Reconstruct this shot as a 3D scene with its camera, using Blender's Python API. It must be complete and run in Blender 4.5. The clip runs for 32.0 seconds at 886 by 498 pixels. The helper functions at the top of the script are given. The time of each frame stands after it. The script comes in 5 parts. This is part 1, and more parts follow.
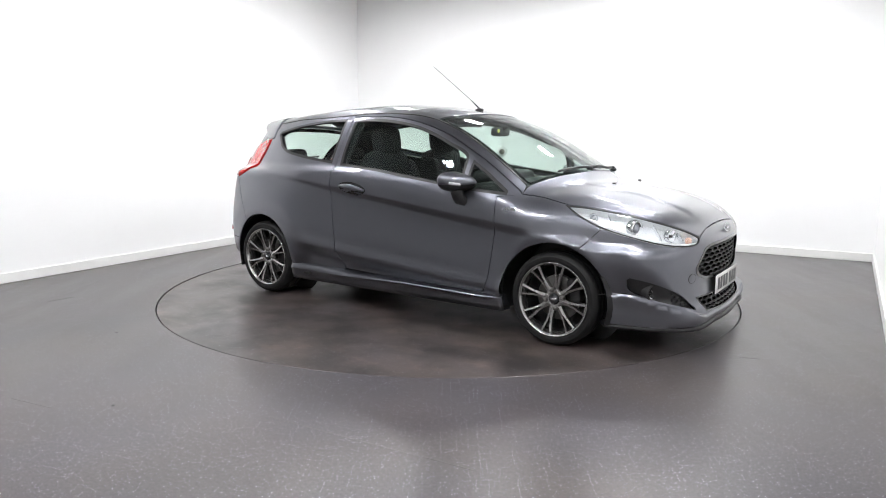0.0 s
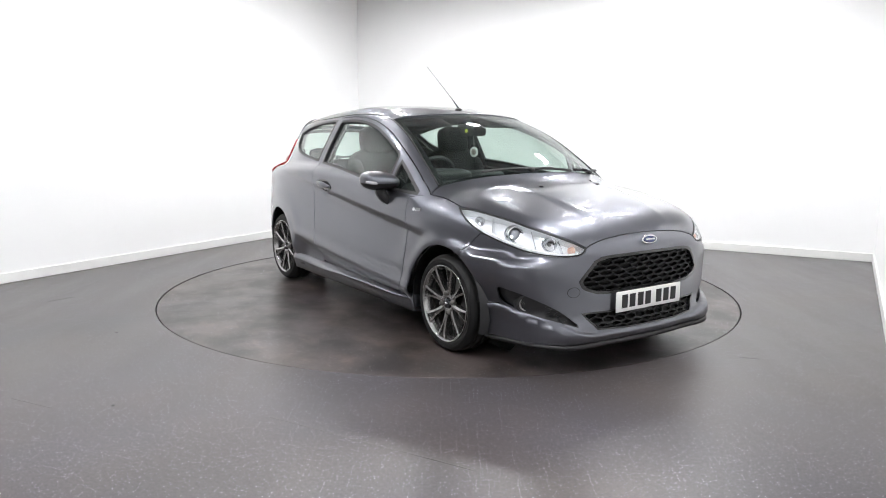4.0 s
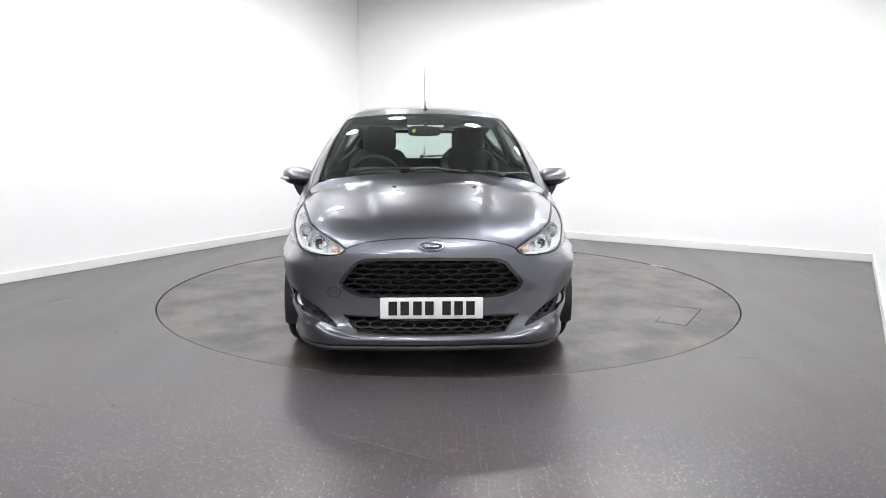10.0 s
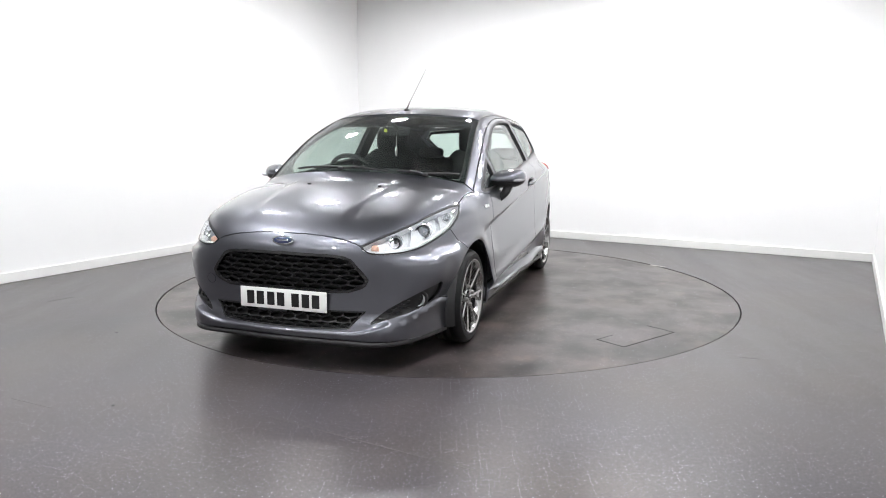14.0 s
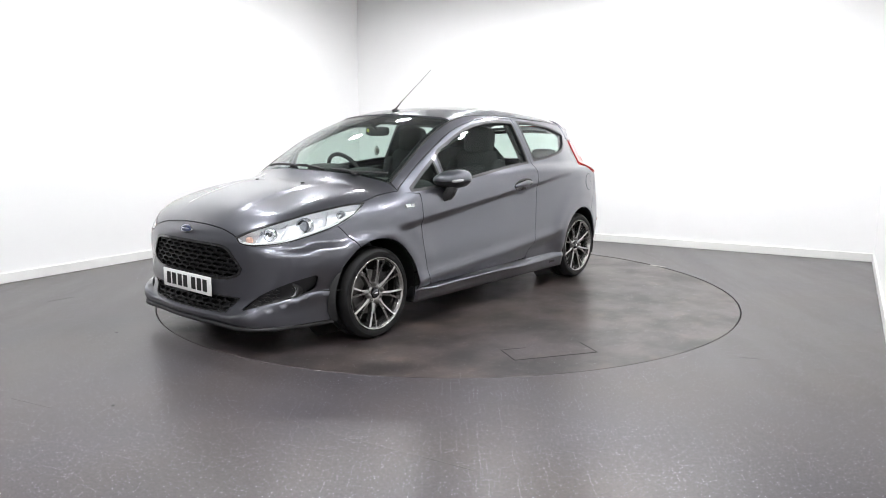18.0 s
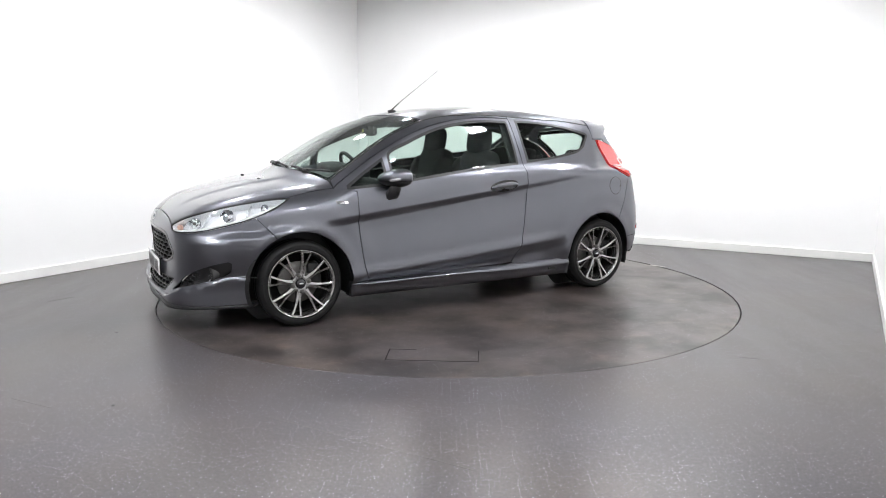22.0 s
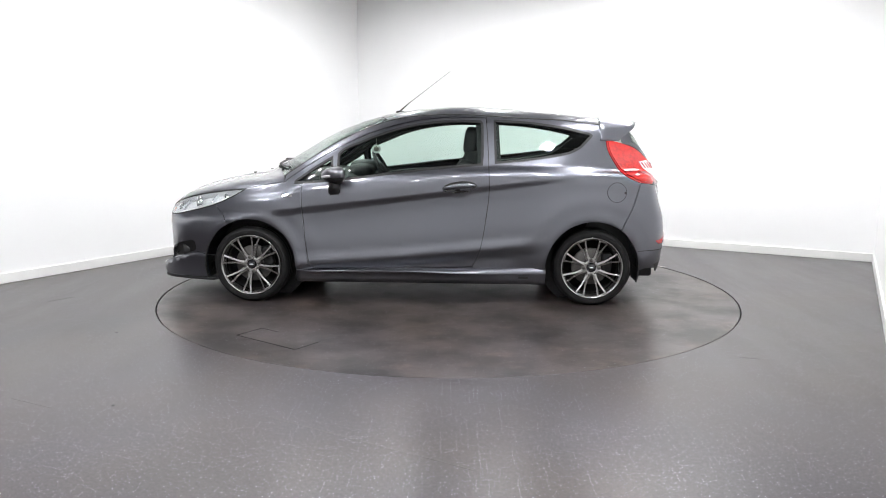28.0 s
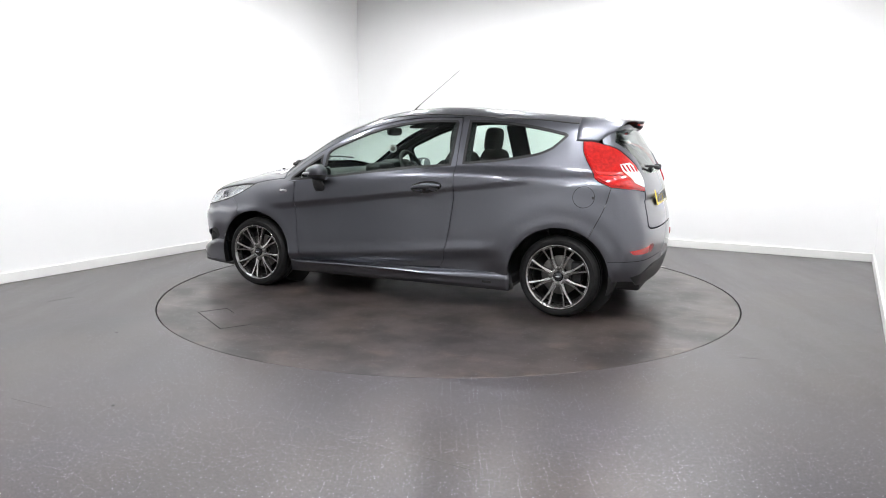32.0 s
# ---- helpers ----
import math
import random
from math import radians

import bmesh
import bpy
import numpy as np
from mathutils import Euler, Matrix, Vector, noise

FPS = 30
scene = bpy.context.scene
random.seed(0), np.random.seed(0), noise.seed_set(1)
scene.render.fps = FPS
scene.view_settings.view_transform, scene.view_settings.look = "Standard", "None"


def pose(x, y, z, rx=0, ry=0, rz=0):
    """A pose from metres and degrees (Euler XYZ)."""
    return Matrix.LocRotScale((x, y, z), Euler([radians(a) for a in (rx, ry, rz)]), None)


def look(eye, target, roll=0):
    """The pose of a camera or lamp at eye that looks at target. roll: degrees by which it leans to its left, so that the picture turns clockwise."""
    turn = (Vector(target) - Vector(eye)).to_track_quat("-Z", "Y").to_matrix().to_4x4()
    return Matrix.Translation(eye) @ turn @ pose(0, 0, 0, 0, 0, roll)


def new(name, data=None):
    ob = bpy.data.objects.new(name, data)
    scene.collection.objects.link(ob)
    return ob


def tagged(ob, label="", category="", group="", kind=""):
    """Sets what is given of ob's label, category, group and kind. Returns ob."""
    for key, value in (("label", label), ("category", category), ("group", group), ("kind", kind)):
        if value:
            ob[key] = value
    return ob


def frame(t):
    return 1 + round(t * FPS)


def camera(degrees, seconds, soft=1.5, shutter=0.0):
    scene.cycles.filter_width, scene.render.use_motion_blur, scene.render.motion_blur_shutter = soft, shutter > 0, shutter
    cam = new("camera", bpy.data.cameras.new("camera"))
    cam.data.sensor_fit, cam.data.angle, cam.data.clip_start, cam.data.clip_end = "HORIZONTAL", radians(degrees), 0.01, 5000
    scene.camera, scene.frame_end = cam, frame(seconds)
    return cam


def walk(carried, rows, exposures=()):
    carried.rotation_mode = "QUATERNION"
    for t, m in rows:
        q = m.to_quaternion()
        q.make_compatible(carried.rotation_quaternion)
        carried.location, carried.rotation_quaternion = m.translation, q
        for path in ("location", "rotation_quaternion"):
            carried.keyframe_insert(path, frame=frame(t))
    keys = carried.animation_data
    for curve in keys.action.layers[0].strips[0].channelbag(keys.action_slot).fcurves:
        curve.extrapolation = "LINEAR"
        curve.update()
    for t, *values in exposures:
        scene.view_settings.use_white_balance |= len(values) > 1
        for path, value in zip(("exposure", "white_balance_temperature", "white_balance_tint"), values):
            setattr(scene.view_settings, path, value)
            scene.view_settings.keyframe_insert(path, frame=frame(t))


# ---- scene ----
from mathutils.geometry import delaunay_2d_cdt

cam = camera(63.36, 32.0, soft=0.95)
EYE = (0.0, -5.743, 1.238)
AIM = (-0.0399, -0.0308, 0.3166)
walk(cam, [(0.0, look(EYE, AIM, 0.24)), (32.0, look(EYE, AIM, 0.24))])

# the turntable turns evenly; the car stands a little off its middle
START_DEG, RATE_DEG = -34.095, -5.3001
CAR_X, CAR_Y = -1.0666, -0.1925
TABLE_R = 2.2165
ROOM_DEG = -28.8
LEFT_DEG = -1.1  # the left wall is not quite square to the back wall
ROOM_U0, ROOM_U1, ROOM_V0, ROOM_V1, ROOM_H = -3.19, 3.075, -7.2, 3.13, 3.06
TABLE_SINK = 0.002


def turned(t):
    return pose(0, 0, -TABLE_SINK, 0, 0, START_DEG + RATE_DEG * t)


# ---------------------------------------------------------------- light
world = bpy.data.worlds.new("world")
scene.world = world
world.use_nodes = True
world.node_tree.nodes["Background"].inputs[0].default_value = (1, 1, 1, 1)
world.node_tree.nodes["Background"].inputs[1].default_value = 0.02
scene.view_settings.exposure = 0.0
PANEL_GLOW = 266.0


# ---------------------------------------------------------------- materials
def mat(name, color, rough=0.5, metal=0.0, coat=0.0, vary=0.0, scale=8.0, bump=0.0, bump_scale=200.0, ior=1.45,
        trans=0.0, emit=None, glow=0.0, spec=0.5, rough_vary=0.0, coat_rough=0.03):
    m = bpy.data.materials.new(name)
    m.use_nodes = True
    nt = m.node_tree
    b = nt.nodes["Principled BSDF"]
    b.inputs["Base Color"].default_value = (*color, 1)
    b.inputs["Roughness"].default_value = rough
    b.inputs["Metallic"].default_value = metal
    b.inputs["Coat Weight"].default_value = coat
    b.inputs["Coat Roughness"].default_value = coat_rough
    b.inputs["IOR"].default_value = ior
    b.inputs["Transmission Weight"].default_value = trans
    b.inputs["Specular IOR Level"].default_value = spec
    if emit:
        b.inputs["Emission Color"].default_value = (*emit, 1)
        b.inputs["Emission Strength"].default_value = glow
    tex = nt.nodes.new("ShaderNodeTexCoord")
    if vary or rough_vary:
        n = nt.nodes.new("ShaderNodeTexNoise")
        n.inputs["Scale"].default_value = scale
        n.inputs["Detail"].default_value = 6
        n.inputs["Roughness"].default_value = 0.65
        nt.links.new(tex.outputs["Object"], n.inputs["Vector"])
        if vary:
            r = nt.nodes.new("ShaderNodeValToRGB")
            r.color_ramp.elements[0].position, r.color_ramp.elements[1].position = 0.3, 0.7
            r.color_ramp.elements[0].color = (*[c * (1 - vary) for c in color], 1)
            r.color_ramp.elements[1].color = (*[min(1, c * (1 + vary)) for c in color], 1)
            nt.links.new(n.outputs["Fac"], r.inputs["Fac"])
            nt.links.new(r.outputs["Color"], b.inputs["Base Color"])
        if rough_vary:
            q = nt.nodes.new("ShaderNodeMapRange")
            q.inputs["From Min"].default_value, q.inputs["From Max"].default_value = 0.3, 0.7
            q.inputs["To Min"].default_value, q.inputs["To Max"].default_value = max(0, rough - rough_vary), min(1, rough + rough_vary)
            nt.links.new(n.outputs["Fac"], q.inputs["Value"])
            nt.links.new(q.outputs["Result"], b.inputs["Roughness"])
    if bump:
        n2 = nt.nodes.new("ShaderNodeTexNoise")
        n2.inputs["Scale"].default_value = bump_scale
        n2.inputs["Detail"].default_value = 3
        bp = nt.nodes.new("ShaderNodeBump")
        bp.inputs["Strength"].default_value = bump
        bp.inputs["Distance"].default_value = 0.002
        nt.links.new(tex.outputs["Object"], n2.inputs["Vector"])
        nt.links.new(n2.outputs["Fac"], bp.inputs["Height"])
        nt.links.new(bp.outputs["Normal"], b.inputs["Normal"])
    return m


def floor_material(name, fine, stained=False):
    """Dark safety vinyl: speckled grain, pale glitter flecks, scuffs and worn patches."""
    m = bpy.data.materials.new(name)
    m.use_nodes = True
    nt = m.node_tree
    b = nt.nodes["Principled BSDF"]
    tex = nt.nodes.new("ShaderNodeTexCoord")

    def noise_node(scale, detail, rough=0.6, stretch=None):
        n = nt.nodes.new("ShaderNodeTexNoise")
        n.inputs["Scale"].default_value, n.inputs["Detail"].default_value, n.inputs["Roughness"].default_value = scale, detail, rough
        if stretch:
            mp = nt.nodes.new("ShaderNodeMapping")
            mp.inputs["Scale"].default_value = stretch
            nt.links.new(tex.outputs["Object"], mp.inputs["Vector"])
            nt.links.new(mp.outputs["Vector"], n.inputs["Vector"])
        else:
            nt.links.new(tex.outputs["Object"], n.inputs["Vector"])
        return n

    def ramp(src, p0, c0, p1, c1):
        r = nt.nodes.new("ShaderNodeValToRGB")
        e = r.color_ramp.elements
        e[0].position, e[0].color, e[1].position, e[1].color = p0, (*c0, 1), p1, (*c1, 1)
        nt.links.new(src, r.inputs["Fac"])
        return r.outputs["Color"]

    def mix(fac, a, c, kind="MIX"):
        x = nt.nodes.new("ShaderNodeMix")
        x.data_type, x.blend_type = "RGBA", kind
        for sock, v in ((x.inputs["Factor"], fac), (x.inputs["A"], a), (x.inputs["B"], c)):
            if isinstance(v, (int, float)):
                sock.default_value = v
            elif isinstance(v, tuple):
                sock.default_value = (*v, 1)
            else:
                nt.links.new(v, sock)
        return x.outputs["Result"]

    base = ramp(noise_node(260, 1).outputs["Fac"], 0.35, (0.040, 0.038, 0.040), 0.68, (0.086, 0.082, 0.086))
    worn = ramp(noise_node(1.3, 2, 0.5).outputs["Fac"], 0.35, (0.90, 0.90, 0.90), 0.7, (1.10, 1.09, 1.07))
    col = mix(1.0, base, worn, "MULTIPLY")
    mottle = noise_node(70.0, 3, 0.65)
    col = mix(1.0, col, ramp(mottle.outputs["Fac"], 0.36, (0.74, 0.74, 0.75), 0.66, (1.26, 1.25, 1.27)), "MULTIPLY")
    scuff = noise_node(1.1, 2, 0.5)
    col = mix(1.0, col, ramp(scuff.outputs["Fac"], 0.3, (1.0, 0.97, 1.02), 0.7, (1.12, 1.0, 0.90)), "MULTIPLY")
    streak = noise_node(5.0, 4, 0.6, (1.0, 0.12, 1.0))
    col = mix(1.0, col, ramp(streak.outputs["Fac"], 0.35, (0.93, 0.93, 0.93), 0.75, (1.12, 1.11, 1.09)), "MULTIPLY")
    if stained:
        grime = noise_node(2.6, 4, 0.55)
        col = mix(1.0, col, ramp(grime.outputs["Fac"], 0.40, (1.30, 1.22, 1.12), 0.62, (0.40, 0.38, 0.36)), "MULTIPLY")
        dust = noise_node(3.4, 4, 0.6, (1.0, 2.0, 1.0))
        col = mix(1.0, col, ramp(dust.outputs["Fac"], 0.55, (1.0, 1.0, 1.0), 0.75, (2.0, 1.85, 1.65)), "MULTIPLY")
    v = nt.nodes.new("ShaderNodeTexVoronoi")
    v.voronoi_dimensions = "2D"
    v.inputs["Scale"].default_value = 105
    nt.links.new(tex.outputs["Object"], v.inputs["Vector"])
    fleck = nt.nodes.new("ShaderNodeMapRange")
    fleck.inputs["From Min"].default_value, fleck.inputs["From Max"].default_value = 0.20, 0.14
    nt.links.new(v.outputs["Distance"], fleck.inputs["Value"])
    sep = nt.nodes.new("ShaderNodeSeparateColor")
    nt.links.new(v.outputs["Color"], sep.inputs["Color"])
    pick = nt.nodes.new("ShaderNodeMath")
    pick.operation, pick.inputs[1].default_value = "GREATER_THAN", 0.94 if stained else 0.85
    nt.links.new(sep.outputs["Red"], pick.inputs[0])
    both = nt.nodes.new("ShaderNodeMath")
    both.operation = "MULTIPLY"
    nt.links.new(pick.outputs[0], both.inputs[0])
    nt.links.new(fleck.outputs["Result"], both.inputs[1])
    tint = ramp(sep.outputs["Green"], 0.25, (0.11, 0.105, 0.125), 0.95, (0.42, 0.41, 0.55))
    col = mix(both.outputs[0], col, tint)
    chips = nt.nodes.new("ShaderNodeTexVoronoi")
    chips.voronoi_dimensions = "2D"
    chips.inputs["Scale"].default_value = 46
    nt.links.new(tex.outputs["Object"], chips.inputs["Vector"])
    near = nt.nodes.new("ShaderNodeMapRange")
    near.inputs["From Min"].default_value, near.inputs["From Max"].default_value = 0.110, 0.070
    nt.links.new(chips.outputs["Distance"], near.inputs["Value"])
    sep2 = nt.nodes.new("ShaderNodeSeparateColor")
    nt.links.new(chips.outputs["Color"], sep2.inputs["Color"])
    few = nt.nodes.new("ShaderNodeMath")
    few.operation, few.inputs[1].default_value = "GREATER_THAN", 0.92 if stained else 0.68
    nt.links.new(sep2.outputs["Red"], few.inputs[0])
    chip = nt.nodes.new("ShaderNodeMath")
    chip.operation = "MULTIPLY"
    nt.links.new(few.outputs[0], chip.inputs[0])
    nt.links.new(near.outputs["Result"], chip.inputs[1])
    col = mix(chip.outputs[0], col, ramp(sep2.outputs["Green"], 0.2, (0.30, 0.29, 0.34), 0.85, (0.88, 0.86, 1.0)))
    nt.links.new(col, b.inputs["Base Color"])
    b.inputs["Specular IOR Level"].default_value = 0.46
    wear = nt.nodes.new("ShaderNodeMapRange")
    wear.inputs["From Min"].default_value, wear.inputs["From Max"].default_value = 0.35, 0.65
    wear.inputs["To Min"].default_value, wear.inputs["To Max"].default_value = FLOOR_ROUGH - 0.03, FLOOR_ROUGH + (0.05 if stained else 0.03)
    nt.links.new((grime if stained else streak).outputs["Fac"], wear.inputs["Value"])
    nt.links.new(wear.outputs["Result"], b.inputs["Roughness"])
    bp = nt.nodes.new("ShaderNodeBump")
    bp.inputs["Strength"].default_value, bp.inputs["Distance"].default_value = 0.05, 0.002
    nt.links.new(noise_node(fine, 2).outputs["Fac"], bp.inputs["Height"])
    nt.links.new(bp.outputs["Normal"], b.inputs["Normal"])
    return m


def paint_material():
    """Grey metallic paint under clear coat, with fine flake."""
    m = mat("grey_metallic_paint", (0.142, 0.146, 0.167), 0.36, 1.0, 1.0, 0.12, 700, coat_rough=0.03)
    return m


def glass_material(name, tint, mix_gloss):
    """Thin automotive glass: tinted straight-through light with a Fresnel-driven gloss."""
    m = bpy.data.materials.new(name)
    m.use_nodes = True
    nt = m.node_tree
    nt.nodes.remove(nt.nodes["Principled BSDF"])
    out = nt.nodes["Material Output"]
    tr = nt.nodes.new("ShaderNodeBsdfTransparent")
    tr.inputs["Color"].default_value = (*tint, 1)
    gl = nt.nodes.new("ShaderNodeBsdfGlossy")
    gl.inputs["Roughness"].default_value = 0.015
    lw = nt.nodes.new("ShaderNodeLayerWeight")
    pw = nt.nodes.new("ShaderNodeMath")
    pw.operation, pw.inputs[1].default_value = "POWER", 4.0
    lw.inputs["Blend"].default_value = 0.5
    fr = nt.nodes.new("ShaderNodeMapRange")
    fr.inputs["To Min"].default_value, fr.inputs["To Max"].default_value = mix_gloss, 0.75
    nt.links.new(lw.outputs["Facing"], pw.inputs[0])
    nt.links.new(pw.outputs[0], fr.inputs["Value"])
    mx = nt.nodes.new("ShaderNodeMixShader")
    nt.links.new(fr.outputs["Result"], mx.inputs["Fac"])
    nt.links.new(tr.outputs["BSDF"], mx.inputs[1])
    nt.links.new(gl.outputs["BSDF"], mx.inputs[2])
    nt.links.new(mx.outputs["Shader"], out.inputs["Surface"])
    return m


FLOOR_ROUGH = 0.31
M_FLOOR = floor_material("speckled_grey_vinyl", 500)
M_TABLE = floor_material("worn_speckled_grey_vinyl", 500, True)
M_WALL = mat("white_wall_paint", (0.90, 0.90, 0.896), 0.55, vary=0.012, scale=1.5, bump=0.08, bump_scale=120)
M_SKIRT = mat("white_gloss_paint", (0.82, 0.82, 0.80), 0.35, vary=0.03, scale=4)
M_UNSEEN = mat("unseen_grey_wall_paint", (0.30, 0.30, 0.305), 0.6, vary=0.08, scale=3)
M_REAR = mat("pale_grey_wall_paint", (0.78, 0.78, 0.775), 0.6, vary=0.03, scale=2)
M_CEIL = mat("grey_ceiling_paint", (0.42, 0.42, 0.42), 0.8, vary=0.03, scale=6)
M_PANEL = mat("lit_diffuser", (0.9, 0.9, 0.9), 0.5, emit=(0.985, 0.99, 1.01), glow=PANEL_GLOW)
M_GAP = mat("dark_gap", (0.008, 0.008, 0.008), 0.9)
M_PAINT = paint_material()
M_BLACK = mat("satin_black_plastic", (0.018, 0.018, 0.019), 0.45, vary=0.15, scale=40)
M_GLOSS = mat("gloss_black", (0.012, 0.012, 0.013), 0.12, coat=0.6)
M_GRILLE = mat("grille_black", (0.008, 0.008, 0.0085), 0.42, spec=0.3)
M_RUBBER = mat("tyre_rubber", (0.010, 0.010, 0.0102), 0.55, spec=0.3, vary=0.2, scale=30, bump=0.2, bump_scale=300)
M_RIM = mat("machined_dark_alloy", (0.37, 0.365, 0.36), 0.26, 0.95, 0.4, vary=0.08, scale=60)
M_RIMDARK = mat("dark_wheel_barrel", (0.030, 0.030, 0.031), 0.5, 0.6)
M_STEEL = mat("brake_disc_steel", (0.16, 0.155, 0.15), 0.5, 1.0, vary=0.15, scale=80)
M_CHROME = mat("chrome", (0.75, 0.76, 0.78), 0.08, 1.0)
M_TRIM = mat("dark_interior_plastic", (0.022, 0.022, 0.024), 0.6, vary=0.12, scale=60, bump=0.1, bump_scale=500)
M_CLOTH = mat("dark_seat_cloth", (0.022, 0.022, 0.024), 0.95, vary=0.3, scale=120, bump=0.4, bump_scale=600)
M_WINDSCREEN = glass_material("tinted_windscreen_glass", (0.90, 0.955, 0.93), 0.035)
M_SIDEGLASS = glass_material("tinted_side_glass", (0.89, 0.945, 0.92), 0.035)
M_LENS = glass_material("clear_lamp_lens", (0.97, 0.98, 0.985), 0.03)
M_REFLECTOR = mat("bright_lamp_reflector", (0.90, 0.905, 0.92), 0.25, 0.25, 0.8)
M_AMBER = mat("amber_bulb_cover", (0.75, 0.47, 0.36), 0.35, coat=0.5)
M_RED = mat("red_lamp_lens", (0.42, 0.010, 0.010), 0.15, coat=1.0, vary=0.15, scale=60)
M_CLEARLENS = mat("pale_indicator_lens", (0.42, 0.42, 0.44), 0.18, 0.3, coat=0.8)
M_PLATE = mat("white_plate_acrylic", (0.82, 0.82, 0.80), 0.25, coat=0.5)
M_PLATEY = mat("yellow_plate_acrylic", (0.8, 0.58, 0.06), 0.25, coat=0.5)
M_INK = mat("black_plate_ink", (0.01, 0.01, 0.01), 0.4)


# ---------------------------------------------------------------- mesh helpers
def part(name, bm, material, parent, label="", smooth=True):
    me = bpy.data.meshes.new(name)
    bm.to_mesh(me)
    bm.free()
    me.materials.append(material)
    if smooth:
        for f in me.polygons:
            f.use_smooth = True
    ob = new(name, me)
    ob.parent = parent
    if label:
        ob["label"] = label
    return ob


def box_bm(x0, x1, y0, y1, z0, z1, bevel=0.0, seg=2):
    bm = bmesh.new()
    bmesh.ops.create_cube(bm, size=1.0)
    for v in bm.verts:
        v.co = Vector((x0 + (v.co.x + 0.5) * (x1 - x0), y0 + (v.co.y + 0.5) * (y1 - y0), z0 + (v.co.z + 0.5) * (z1 - z0)))
    if bevel:
        bmesh.ops.bevel(bm, geom=bm.edges[:], offset=bevel, segments=seg, affect="EDGES", profile=0.5)
    return bm


def lathe_bm(profile, n=48, axis="y"):
    """Turns a profile of (radius, height) about an axis."""
    bm = bmesh.new()
    rings = []
    for r, h in profile:
        ring = []
        for i in range(n):
            a = 2 * math.pi * i / n
            c, s = r * math.cos(a), r * math.sin(a)
            ring.append(bm.verts.new((c, h, s) if axis == "y" else (c, s, h) if axis == "z" else (h, c, s)))
        rings.append(ring)
    for a, b in zip(rings, rings[1:]):
        for i in range(n):
            bm.faces.new((a[i], a[(i + 1) % n], b[(i + 1) % n], b[i]))
    bmesh.ops.recalc_face_normals(bm, faces=bm.faces)
    return bm


def tube_bm(points, radius, n=10, ends=True, radius_end=None):
    """A round bar along a line of points."""
    bm = bmesh.new()
    pts = [Vector(q) for q in points]
    rings = []
    for i, q in enumerate(pts):
        d = (pts[min(i + 1, len(pts) - 1)] - pts[max(i - 1, 0)]).normalized()
        side = d.cross(Vector((0.02, 0.13, 0.99)))
        if side.length < 0.1:
            side = d.cross(Vector((1, 0, 0)))
        side.normalize()
        up = side.cross(d)
        f = i / (len(pts) - 1)
        rad = radius if radius_end is None else radius + (radius_end - radius) * f
        rings.append([bm.verts.new(q + (side * math.cos(2 * math.pi * k / n) + up * math.sin(2 * math.pi * k / n)) * rad) for k in range(n)])
    for a, b in zip(rings, rings[1:]):
        for i in range(n):
            bm.faces.new((a[i], a[(i + 1) % n], b[(i + 1) % n], b[i]))
    if ends:
        bm.faces.new(rings[0][::-1])
        bm.faces.new(rings[-1])
    bmesh.ops.recalc_face_normals(bm, faces=bm.faces)
    return bm


def join_bm(bms):
    out = bmesh.new()
    for b in bms:
        me = bpy.data.meshes.new("tmp")
        b.to_mesh(me)
        b.free()
        out.from_mesh(me)
        bpy.data.meshes.remove(me)
    return out


def thing(name, label, category, group=""):
    ob = new(name)
    ob.empty_display_size = 0.1
    return tagged(ob, label, category, group)


# ---------------------------------------------------------------- room
ROOM = pose(0, 0, 0, 0, 0, ROOM_DEG)


ROOM_LEFT = ROOM @ Matrix.Translation((ROOM_U0, 0, 0)) @ pose(0, 0, 0, 0, 0, LEFT_DEG) @ Matrix.Translation((-ROOM_U0, 0, 0))


def room_box(name, u0, u1, v0, v1, z0, z1, material, label, bevel=0.0, at=ROOM):
    bm = box_bm(u0, u1, v0, v1, z0, z1, bevel)
    bm.transform(at)
    me = bpy.data.meshes.new(name)
    bm.to_mesh(me)
    bm.free()
    me.materials.append(material)
    return tagged(new(name, me), label, name.split("_")[0], kind="structure")


